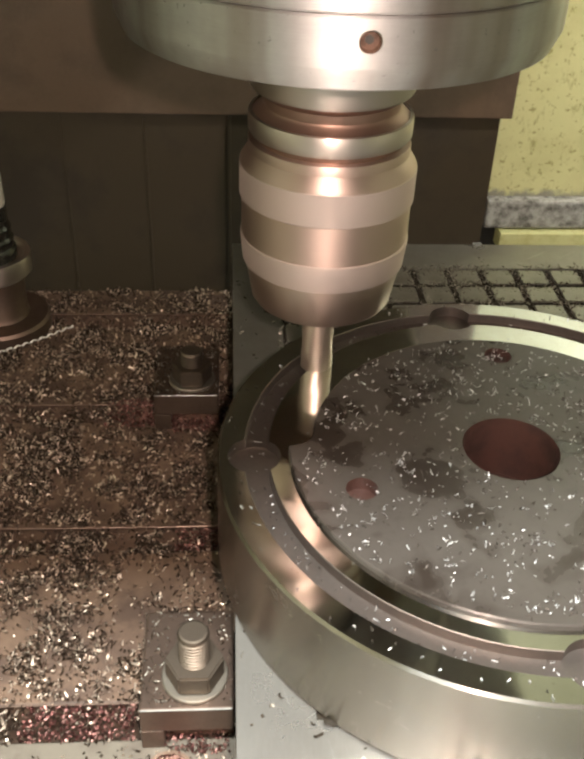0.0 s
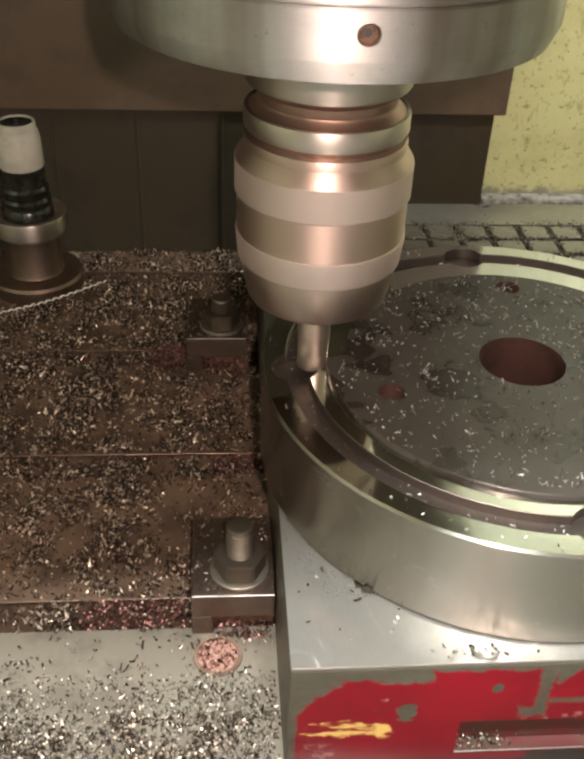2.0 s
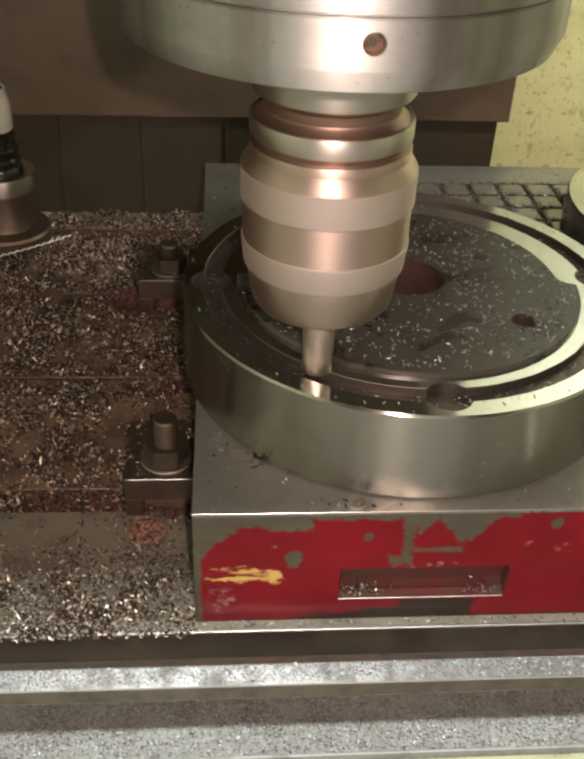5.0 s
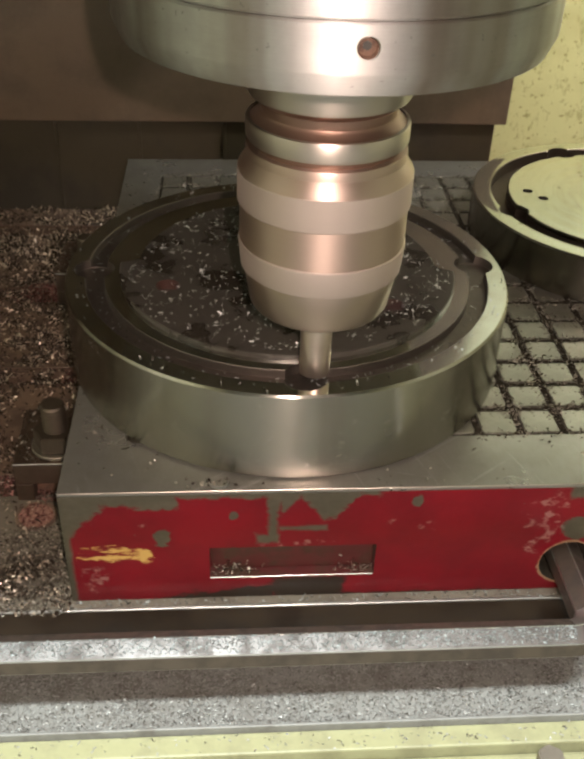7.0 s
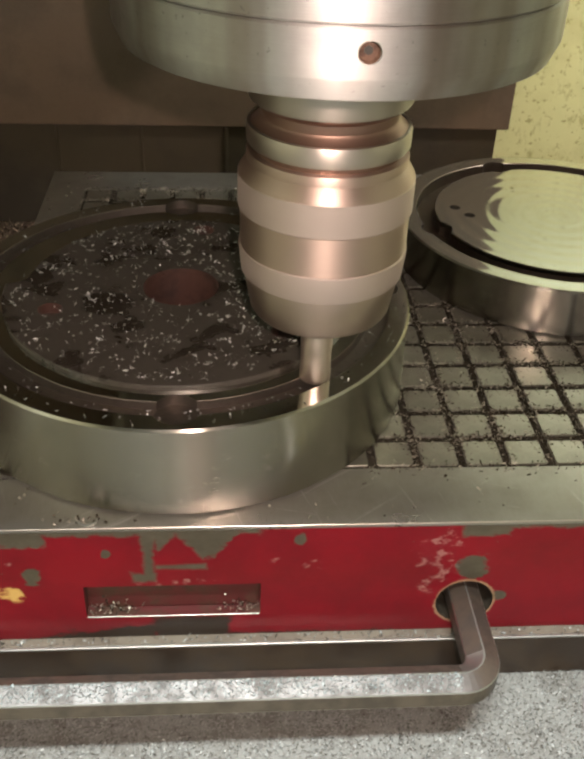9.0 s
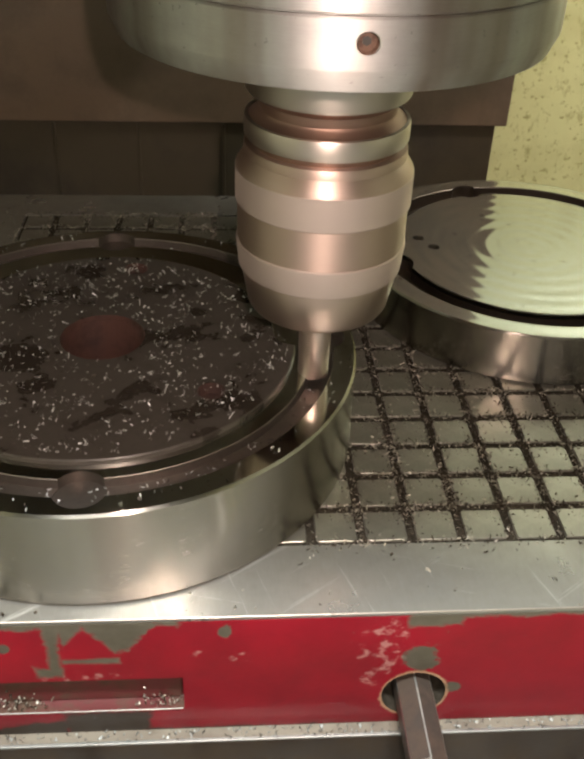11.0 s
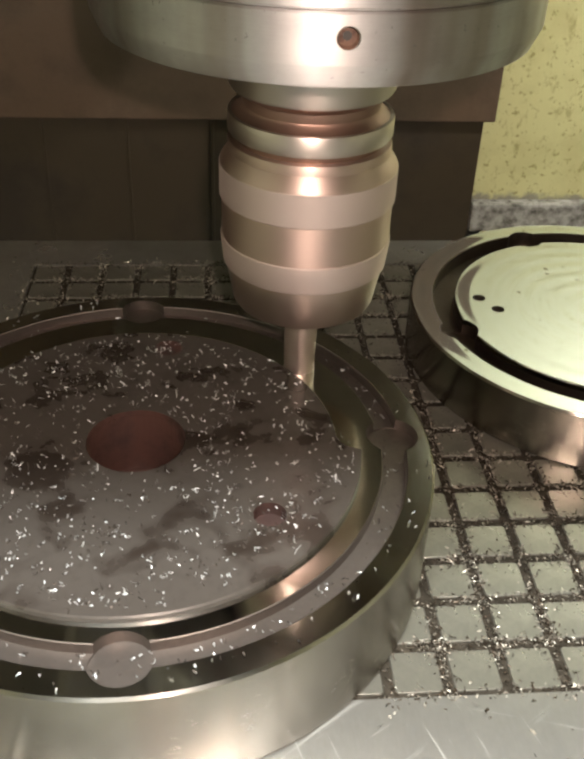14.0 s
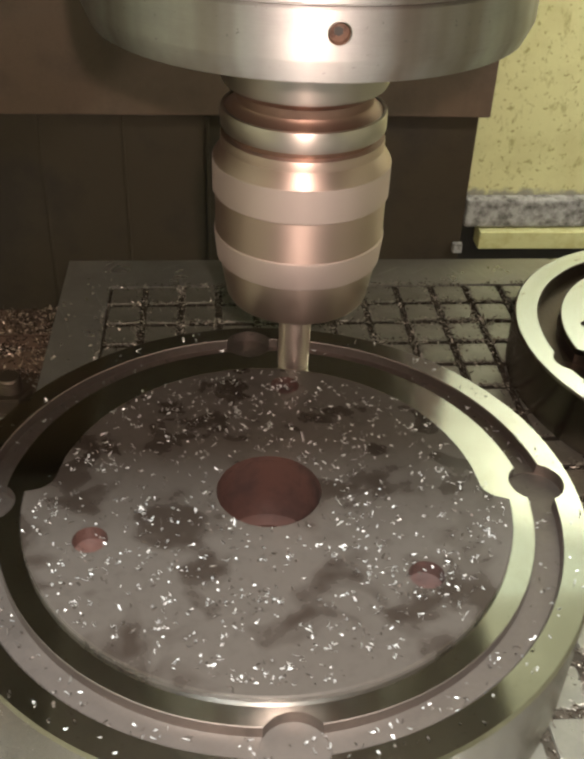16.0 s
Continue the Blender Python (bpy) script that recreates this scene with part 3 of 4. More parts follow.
def tool_holder():
    holder = thing("tool_holder", (0, 0, 0.0334), "spinning steel milling chuck with satin bands and a short end mill", "tool holder")
    z0 = 0.0334

    def p(*rows):
        return [(r / 1000, z / 1000 - z0) for r, z in rows]

    part("neck", lathe(p((22, 150), (30.2, 149.9), (30.4, 122.4), (29.8, 121.4), (26.5, 120.8)), 96), M_FLANGE, holder, "", True)
    # the groove's reddish reflection is put into its steel tint
    part("v_groove", lathe(p((29.4, 121.2), (26.0, 118.6), (25.6, 115.2), (26.2, 114.0), (30.0, 111.4)), 96), M_HOLDER_DARK, holder, "gripper groove with a reddish reflection in its tint", True)
    part("flange", lathe(p((29.5, 112.4), (30.6, 112.2), (30.9, 111.4), (30.9, 105.6), (30.4, 104.8), (27, 104.6)), 96), M_FLANGE, holder, "polished flange", True)
    part("undercut", lathe(p((28.2, 104.9), (28.0, 102.0), (29.6, 101.6)), 96), M_HOLDER_DARK, holder, "", True)
    part("shoulder", lathe(p((28, 102.2), (30.6, 101.9), (30.9, 101.3), (30.9, 98.4), (30.6, 98.2), (31.0, 97.6), (33.7, 93.6), (33.9, 92.8)), 96), M_HOLDER, holder, "", True)
    part("upper_band", lathe(p((33.7, 93.0), (34.1, 92.6), (34.1, 80.0), (33.6, 79.5), (32.8, 79.4)), 96), M_HOLDER_BAND, holder, "satin pinkish band", True)
    part("middle_band", lathe(p((32.6, 79.8), (33.2, 79.5), (33.2, 63.4), (32.8, 63.1)), 96), M_HOLDER, holder, "", True)
    part("lower_band", lathe(p((32.8, 64.0), (33.6, 63.3), (33.7, 62.6), (32.7, 52.4), (32.1, 51.9), (31.0, 51.8)), 96), M_HOLDER_BAND, holder, "satin pinkish band", True)
    part("nose_cone", lathe(p((31.6, 52.2), (31.7, 51.6), (28.9, 36.0), (27.8, 34.2), (26.4, 33.5), (7.4, 33.4), (7.2, 40)), 96), M_CONE, holder, "brown tapered front", True)
    # the end mill: a shank that runs into four twisted flutes
    bm = bmesh.new()
    layers = []
    n, m = 48, 24
    for j in range(m + 1):
        z = (40 - 43.0 * j / m) if j else 41
        depth = min(1.0, max(0.0, (15.0 - z) / 5.0))
        row = []
        for i in range(n):
            a = 2 * math.pi * i / n
            tooth = (0.5 + 0.5 * math.cos(4 * (a + 0.075 * (z + 3)))) ** 0.7
            r = 6.9 * (1 - 0.07 * depth * (1 - tooth))
            row.append(bm.verts.new((r * math.cos(a) / 1000, r * math.sin(a) / 1000, z / 1000 - z0)))
        layers.append(row)
    for a, b in zip(layers, layers[1:]):
        for i in range(n):
            bm.faces.new((a[i], b[i], b[(i + 1) % n], a[(i + 1) % n]))
    bm.faces.new(layers[-1])
    bmesh.ops.recalc_face_normals(bm, faces=bm.faces[:])
    part("end_mill", bm, M_CARBIDE, holder, "copper-tinted carbide end mill with four flutes", True)
    return holder


HOLDER = tool_holder()

# ---- machine table ----
TOP = -0.119
SLOTS = ((0.050, 0.068), (0.157, 0.175), (0.264, 0.282), (0.371, 0.389))


def machine_table():
    table = rides(thing("machine_table", (0, 0, TOP - 0.03), "oily brown cast iron machine table with chip-filled slots", "machine table"))
    edges = [-0.0325] + [v for s in SLOTS for v in s] + [0.423]
    zt, zb = 0.03, -0.03
    for a, b in zip(edges[::2], edges[1::2]):
        part("rib", box(-0.62, 0.62, a, b, zb, zt, 0.0009), M_TABLE_LIT if a < 0 else M_TABLE, table)
    for a, b in SLOTS:
        part("worn_edge", box(-0.62, 0.62, b - 0.0006, b + 0.0005, zt - 0.002, zt + 0.0002, 0.0003, 1), M_CLAMP, table, "bright worn slot edge")
    # thin darker panel over the front of the ribs
    part("front_face", box(-0.62, 0.62, -0.0330, -0.0326, zb + 0.001, zt - 0.0014), M_FRONT, table, "dark table front")
    part("front_edge", box(-0.62, 0.62, -0.0330, -0.0315, zt - 0.0012, zt + 0.0002, 0.0003, 1), M_KEY, table, "bright worn table edge")
    part("slot_floor", box(-0.62, 0.62, -0.026, 0.415, zb - 0.01, zb + 0.028), M_TABLE, table)
    return table


machine_table()
GUTTER = rides(thing("coolant_gutter", (0, -0.06, -0.185), "grey steel gutter along the table edge, strewn with chips", "gutter"))
part("trough", box(-0.62, 0.62, -0.0235, 0.0270, 0.0, 0.040, 0.001), M_GUTTER, GUTTER)
part("lip", box(-0.62, 0.62, -0.0245, -0.0230, 0.0, 0.0445, 0.0006), M_GUTTER, GUTTER, "worn bare steel lip")
part("apron_ledge", box(-0.62, 0.62, -0.0355, -0.0247, 0.0, 0.0405, 0.001), M_CREAM, GUTTER, "cream painted ledge")
part("apron", box(-0.62, 0.62, -0.0900, -0.0357, -0.01, 0.0335, 0.002), M_CREAM, GUTTER, "cream painted apron")
bm = bmesh.new()
bmesh.ops.create_cone(bm, cap_ends=True, segments=6, radius1=0.0065, radius2=0.0065, depth=0.006, matrix=pose(0.106, -0.0415, 0.0360))
bmesh.ops.bevel(bm, geom=bm.edges[:], offset=0.0006, segments=2, affect="EDGES")
part("apron_bolt", bm, M_WASHER, GUTTER, "dull hexagon bolt head")


def clamp(x, y, label, hi):
    """A bridge clamp: front edge at y, a leg at its outer end, a washer, nut and stud through the bar."""
    c = rides(thing("table_clamp", (x, y, TOP), label, "clamp", "clamps on the table slots"))
    part("bar", box(-0.0220, 0.0158, 0.0, 0.050, 0.0118, 0.0258, 0.0009), M_CLAMP, c)
    part("worn_edge", box(-0.0216, 0.0154, -0.0002, 0.0006, 0.0251, 0.0260, 0.0002, 1), M_KEY, c, "bright worn front edge")
    part("leg", box(-0.0220, -0.0125, 0.0002, 0.050, 0.0001, 0.0116, 0.0006), M_CLAMP, c)
    part("heel", box(-0.0123, 0.0156, 0.006, 0.050, 0.0003, 0.0116, 0.0004), M_RUST, c, "rusty underside packed with chips")
    part("washer", lathe([(0.0065, 0.0259), (0.0133, 0.0259), (0.0137, 0.0263), (0.0137, 0.0277), (0.0133, 0.0281), (0.0065, 0.0281)], 40, None, (0, 0.0155), True), M_WASHER, c, "bright washer", True)
    nut = bmesh.new()
    bmesh.ops.create_cone(nut, cap_ends=True, segments=6, radius1=0.0122, radius2=0.0122, depth=0.0100, matrix=pose(0, 0.0155, 0.0332, 0, 0, 30))
    bmesh.ops.bevel(nut, geom=nut.edges[:], offset=0.0007, segments=2, affect="EDGES")
    nut = part("nut", nut, M_BOLT, c)
    rows = [(0.0, 0.0384)]
    z = 0.0384
    while z < hi - 0.002:
        rows += [(0.0064, z), (0.0064, z + 0.0003), (0.0050, z + 0.0011)]
        z += 0.0018
    rows += [(0.0064, hi - 0.0014), (0.0058, hi - 0.0002), (0.0050, hi), (0.0, hi)]
    part("stud", lathe(rows, 32, None, (0, 0.0155)), M_BOLT, nut, "threaded stud end")
    return c


clamp(-0.1310, 0.0456, "brown steel table clamp with a nut and threaded stud", 0.0545)
clamp(-0.1390, 0.2562, "dark steel table clamp half covered in chips", 0.0475)

hole = rides(thing("slot_plug", (-0.1412, 0.0331, TOP), "round plug hole filled with reddish swarf", "plug"))
part("rim", lathe([(0.0092, 0.0002), (0.0094, 0.0010), (0.0108, 0.0010), (0.0112, 0.0002)], 40, None, (0, 0), True), M_TABLE, hole, "", True)
part("filling", lathe([(0.0, 0.0008), (0.0091, 0.0006), (0.0091, 0.0001), (0.0, 0.0001)], 32), M_PACKED, hole, "reddish packed swarf", True)

# ---- magnetic chuck ----
CX0, CX1, CY0, CY1, CZ = -0.1145, 0.486, -0.027, 0.364, -0.0493
GX, GY, STEP, COLS, ROWS_N = 0.0844 - 8 * 0.02141, 0.0097, 0.02141, 25, 15


def magnetic_chuck():
    ch = rides(thing("magnetic_chuck", (0, 0, TOP), "red painted magnetic chuck with worn edges and a steel pole grid", "magnetic chuck"))
    h = CZ - TOP
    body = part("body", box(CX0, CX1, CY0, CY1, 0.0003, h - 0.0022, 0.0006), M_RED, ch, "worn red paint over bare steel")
    # the paint's pattern is laid out from the table's zero height
    body.data.transform(Matrix.Translation((0, 0, TOP)))
    body.location.z = -TOP
    slot = box(-0.0478, 0.0312, CY0 - 0.01, CY0 + 0.0065, -0.1042, -0.0848, 0.0005)
    key = bmesh.new()
    bmesh.ops.create_cone(key, cap_ends=True, segments=40, radius1=0.0135, radius2=0.0135, depth=0.05, matrix=pose(0.1262, CY0, -0.0998, 90, 0, 0))
    carve(body, [slot, key])
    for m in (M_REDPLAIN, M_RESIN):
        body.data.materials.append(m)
    # key hole faces take the dark grid material, recess faces the dark red
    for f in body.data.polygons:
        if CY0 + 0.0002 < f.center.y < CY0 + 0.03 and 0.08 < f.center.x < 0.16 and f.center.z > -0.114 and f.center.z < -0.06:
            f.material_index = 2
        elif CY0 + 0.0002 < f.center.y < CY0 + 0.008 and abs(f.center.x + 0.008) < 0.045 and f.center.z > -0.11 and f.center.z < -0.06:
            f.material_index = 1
    gx1, gy1 = GX + COLS * STEP, GY + ROWS_N * STEP
    border = part("border", box(CX0, CX1, CY0, CY1, h - 0.0021, h, 0.0005), M_CHUCK_TOP, ch)
    carve(border, [box(GX, gx1, GY, gy1, -0.01, h + 0.01)])
    part("worn_edge", box(CX0 + 0.0003, CX1, CY0 - 0.00012, CY0 + 0.0005, h - 0.00075, h + 0.0001, 0.0002, 1), M_FLANGE, border, "bright worn edge")
    part("grid_bed", box(GX + 0.0001, gx1 - 0.0001, GY + 0.0001, gy1 - 0.0001, h - 0.0021, h - 0.0012), M_RESIN, ch, "dark dirty grid joints")
    part("slot_lip", box(-0.0478, 0.0308, CY0 - 0.0003, CY0 + 0.0012, -0.1050, -0.1043, 0.0002, 1), M_KEY, body, "bright lower edge of the recess")
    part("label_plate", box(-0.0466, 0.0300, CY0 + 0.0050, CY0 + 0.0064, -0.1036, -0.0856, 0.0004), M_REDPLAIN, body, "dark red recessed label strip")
    return ch


CHUCK = magnetic_chuck()

# ---- the workpiece ----
DX, DY, DR = -0.0062, 0.0945, 0.1150


def ring_disc():
    top, base = -0.0025, CZ
    d = rides(thing("steel_disc", (DX, DY, base), "turned steel disc with a milled ring groove, strewn with chips", "workpiece"))
    z = lambda v: v - base
    b = part("disc_body", lathe([(0.012, 0.0004), (DR - 0.0012, 0.0004), (DR, 0.0016), (DR, z(top) - 0.0011), (DR - 0.0009, z(top)), (0.1049, z(top)), (0.1045, z(top) - 0.0004),
                                 (0.1043, z(-0.0068)), (0.0954, z(-0.0068)), (0.0952, z(top) - 0.0003), (0.0949, z(top)), (0.0140, z(top))], 256, None, (0, 0), True), M_DISC_SIDE, d, "", True)
    cut = []
    for a in (2.0, 92.0, 180.0, 271.0):
        c = bmesh.new()
        bmesh.ops.create_cone(c, cap_ends=True, segments=48, radius1=0.0103, radius2=0.0103, depth=0.02, matrix=pose(0.1006 * math.cos(radians(a)), 0.1006 * math.sin(radians(a)), z(-0.0074) + 0.01))
        cut.append(c)

    def holes():
        out = []
        for r, a, rad, deep in ((0.0, 0, 0.0190, 0.030), (0.0655, 81, 0.0060, 0.0055), (0.0655, 200, 0.0060, 0.0055), (0.0655, 319, 0.0060, 0.0055)):
            c = bmesh.new()
            bmesh.ops.create_cone(c, cap_ends=True, segments=48, radius1=rad, radius2=rad, depth=deep * 2, matrix=pose(r * math.cos(radians(a)), r * math.sin(radians(a)), z(0)))
            out.append(c)
        return out

    carve(b, cut + holes())
    for m in (M_DISC_TOP, M_GROOVE, M_LEDGE, M_BORE):
        b.data.materials.append(m)

    def in_hole(c, edge=0.0006):
        if math.hypot(c.x, c.y) < 0.0190 + edge:
            return True
        return any(math.hypot(c.x - 0.0655 * math.cos(radians(a)), c.y - 0.0655 * math.sin(radians(a))) < 0.0060 + edge / 3 for a in (81, 200, 319))

    for f in b.data.polygons:
        f.use_smooth = abs(f.normal.z) < 0.9
        # walls and floors of the holes are red-brown
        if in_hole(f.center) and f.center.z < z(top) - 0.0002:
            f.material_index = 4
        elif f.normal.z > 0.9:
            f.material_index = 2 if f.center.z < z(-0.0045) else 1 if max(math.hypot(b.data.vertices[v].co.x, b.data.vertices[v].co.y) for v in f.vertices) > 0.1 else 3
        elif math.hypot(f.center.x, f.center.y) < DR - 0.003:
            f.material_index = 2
    # the raised face, cut back on its far half
    out = []
    for i in range(361):
        a = -5.0 + i
        s = a % 360
        if a < 178:
            k = min(1.0, max(0.0, (a + 5) / 6.0), max(0.0, (178 - a) / 6.0))
            r = 0.0872 - 0.0092 * math.sqrt(max(0.0, 1 - (1 - k) ** 2))
        else:
            r = 0.0872
        if i < 360:
            out.append((r * math.cos(radians(a)), r * math.sin(radians(a))))
    face = part("raised_face", prism(out, z(top) + 0.00005, z(0), 0.0005), M_FACE, d, "dark oily raised face with dried stains")
    carve(face, holes())
    face.data.materials.append(M_BORE)
    for f in face.data.polygons:
        if in_hole(f.center) and abs(f.normal.z) < 0.5:
            f.material_index = 1
    return d


def wet_face():
    """Ground steel under a film of oil: blotches of dry matt stain between mirror-like wet patches."""
    k = Mat("oily_disc_face", metal=1.0)
    big = k.ramp(k.noise(52.0, 2.5, 0.5, distortion=0.3), (0.50, 0.0), (0.64, 1.0))
    fine = k.noise(700.0, 2.0)
    mid = k.noise(120.0, 4.0)
    film = k.noise(300.0, 5.0, 0.7)
    c = k.mix(big, (0.056, 0.048, 0.042), (0.020, 0.0145, 0.0115))
    c = k.mix(k.math("MULTIPLY", mid, 0.35), c, (0.040, 0.033, 0.028))
    c = k.mix(k.math("MULTIPLY", k.ramp(film, (0.5, 0.0), (0.7, 1.0)), 0.35), c, (0.028, 0.023, 0.019))
    k.bump(mid, 0.06, 0.0002)
    rough = k.math("ADD", k.math("MULTIPLY", big, -0.10), k.math("ADD", k.math("MULTIPLY", fine, 0.06), 0.30))
    return k.set(Base_Color=c, Roughness=rough, Metallic=0.15, Specular_IOR_Level=0.35)


M_FACE = wet_face()
ring_disc()


def plain_disc():
    d = rides(thing("finished_disc", (0.2300, 0.2230, CZ), "bright steel disc with a groove and two small holes", "workpiece"))
    h = 0.0300
    b = part("disc_body", lathe([(0.0, 0.0004), (0.1010, 0.0004), (0.1022, 0.0016), (0.1022, h - 0.0010), (0.1012, h), (0.0905, h), (0.0900, h - 0.0005), (0.0900, h - 0.0085),
                                 (0.0785, h - 0.0085), (0.0785, h - 0.0030), (0.0, h - 0.0030)], 200), M_DISC_SIDE, d, "", True)
    cut = []
    for a in (193.0, 283.0, 13.0, 103.0):
        c = bmesh.new()
        bmesh.ops.create_cone(c, cap_ends=True, segments=40, radius1=0.0098, radius2=0.0098, depth=0.02, matrix=pose(0.0842 * math.cos(radians(a)), 0.0842 * math.sin(radians(a)), h - 0.0087 + 0.01))
        cut.append(c)
    top = part("top_face", lathe([(0.0, h - 0.0029), (0.0784, h - 0.0029), (0.0784, h - 0.0005), (0.0779, h), (0.0, h)], 200), M_DISC2_TOP, d, "mirror-bright turned face with tool rings", True)
    pits = []
    for x, y in ((-0.0571, 0.0003), (-0.0644, 0.0122)):
        for group in (cut, pits):
            c = bmesh.new()
            bmesh.ops.create_cone(c, cap_ends=True, segments=24, radius1=0.0034, radius2=0.0034, depth=0.02, matrix=pose(x, y, h))
            group.append(c)
    for a in (193.0, 283.0, 13.0, 103.0):
        c = bmesh.new()
        bmesh.ops.create_cone(c, cap_ends=True, segments=40, radius1=0.0098, radius2=0.0098, depth=0.02, matrix=pose(0.0842 * math.cos(radians(a)), 0.0842 * math.sin(radians(a)), h - 0.0087 + 0.01))
        pits.append(c)
    carve(b, cut)
    carve(top, pits)
    # the two small holes are filled in with the dark grid material
    top.data.materials.append(M_RESIN)
    for f in top.data.polygons:
        f.use_smooth = False
        if f.center.z < h - 0.001 and math.hypot(f.center.x, f.center.y) < 0.07:
            f.material_index = 1
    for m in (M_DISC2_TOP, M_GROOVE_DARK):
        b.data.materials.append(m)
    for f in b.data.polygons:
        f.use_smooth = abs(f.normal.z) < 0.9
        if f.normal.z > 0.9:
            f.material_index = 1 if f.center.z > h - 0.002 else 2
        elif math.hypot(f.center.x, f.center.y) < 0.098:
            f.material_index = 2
    return d


def turned_top():
    k = Mat("turned_disc_top", metal=1.0)
    x, y, z = k.axes()
    r = k.math("SQRT", k.math("ADD", k.math("MULTIPLY", x, x), k.math("MULTIPLY", y, y)))
    rings = k.math("SINE", k.math("MULTIPLY", r, 560.0))
    spots = k.ramp(k.noise(140.0, 3.0), (0.68, 0.0), (0.73, 1.0))
    c = k.mix(k.math("MULTIPLY", spots, 0.8), (0.66, 0.66, 0.60), (0.16, 0.13, 0.08))
    k.bump(rings, 0.32, 0.00016)
    return k.set(Base_Color=c, Roughness=k.math("ADD", 0.05, k.math("MULTIPLY", k.noise(60.0), 0.07)))


M_DISC2_TOP = turned_top()
plain_disc()

# ---- hex key in the chuck ----


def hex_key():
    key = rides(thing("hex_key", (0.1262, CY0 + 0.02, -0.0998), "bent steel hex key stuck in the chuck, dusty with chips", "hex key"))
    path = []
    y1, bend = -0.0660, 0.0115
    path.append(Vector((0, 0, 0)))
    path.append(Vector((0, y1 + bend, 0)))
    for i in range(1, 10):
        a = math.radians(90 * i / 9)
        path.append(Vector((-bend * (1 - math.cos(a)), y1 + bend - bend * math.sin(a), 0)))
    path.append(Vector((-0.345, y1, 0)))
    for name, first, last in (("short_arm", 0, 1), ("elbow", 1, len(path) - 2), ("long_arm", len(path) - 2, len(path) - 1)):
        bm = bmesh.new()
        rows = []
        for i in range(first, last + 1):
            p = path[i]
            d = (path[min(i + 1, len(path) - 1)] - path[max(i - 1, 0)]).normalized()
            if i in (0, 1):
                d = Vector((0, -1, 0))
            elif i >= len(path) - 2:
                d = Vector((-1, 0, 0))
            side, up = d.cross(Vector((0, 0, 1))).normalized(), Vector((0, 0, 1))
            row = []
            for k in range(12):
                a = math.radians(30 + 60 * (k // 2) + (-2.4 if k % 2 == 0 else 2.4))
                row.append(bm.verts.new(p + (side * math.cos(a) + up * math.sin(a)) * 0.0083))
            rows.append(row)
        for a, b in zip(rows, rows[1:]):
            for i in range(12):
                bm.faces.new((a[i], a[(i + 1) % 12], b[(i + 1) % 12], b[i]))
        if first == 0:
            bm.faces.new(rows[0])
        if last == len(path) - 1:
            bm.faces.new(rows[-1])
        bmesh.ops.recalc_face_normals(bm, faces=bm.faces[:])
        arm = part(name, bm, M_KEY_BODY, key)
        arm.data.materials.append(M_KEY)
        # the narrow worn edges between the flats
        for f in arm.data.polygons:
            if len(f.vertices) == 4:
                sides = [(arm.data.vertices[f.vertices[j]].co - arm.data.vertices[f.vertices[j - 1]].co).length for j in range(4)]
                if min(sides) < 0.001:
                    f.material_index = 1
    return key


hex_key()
# chips on the upper face only; their pale colour also stands for its light
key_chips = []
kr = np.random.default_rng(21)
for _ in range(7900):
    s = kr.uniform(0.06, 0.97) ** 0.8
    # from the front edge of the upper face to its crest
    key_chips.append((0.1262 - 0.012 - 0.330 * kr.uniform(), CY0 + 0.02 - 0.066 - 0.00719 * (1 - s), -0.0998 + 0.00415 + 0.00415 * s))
tagged(rides(chips("key_dust", np.array(key_chips), M_DUST, (0.0005, 0.0012), 0.00032, 0.3, 1.2, 22)), "fine grey chips on the hex key, paled for its lit upper face", "metal chips", kind="stuff")
slot_chips = [(kr.choice([-0.038, 0.022], p=[0.6, 0.4]) + kr.normal(0, 0.006), CY0 + kr.uniform(0.0004, 0.0046), -0.1041 + abs(kr.normal(0, 0.003))) for _ in range(160)]
tagged(rides(chips("slot_dust", np.array(slot_chips), M_CHIP_DARK_2, (0.0007, 0.0020), 0.0004, 0.7, 3.0, 23)), "bright chips caught in the label recess", "metal chips", kind="stuff")

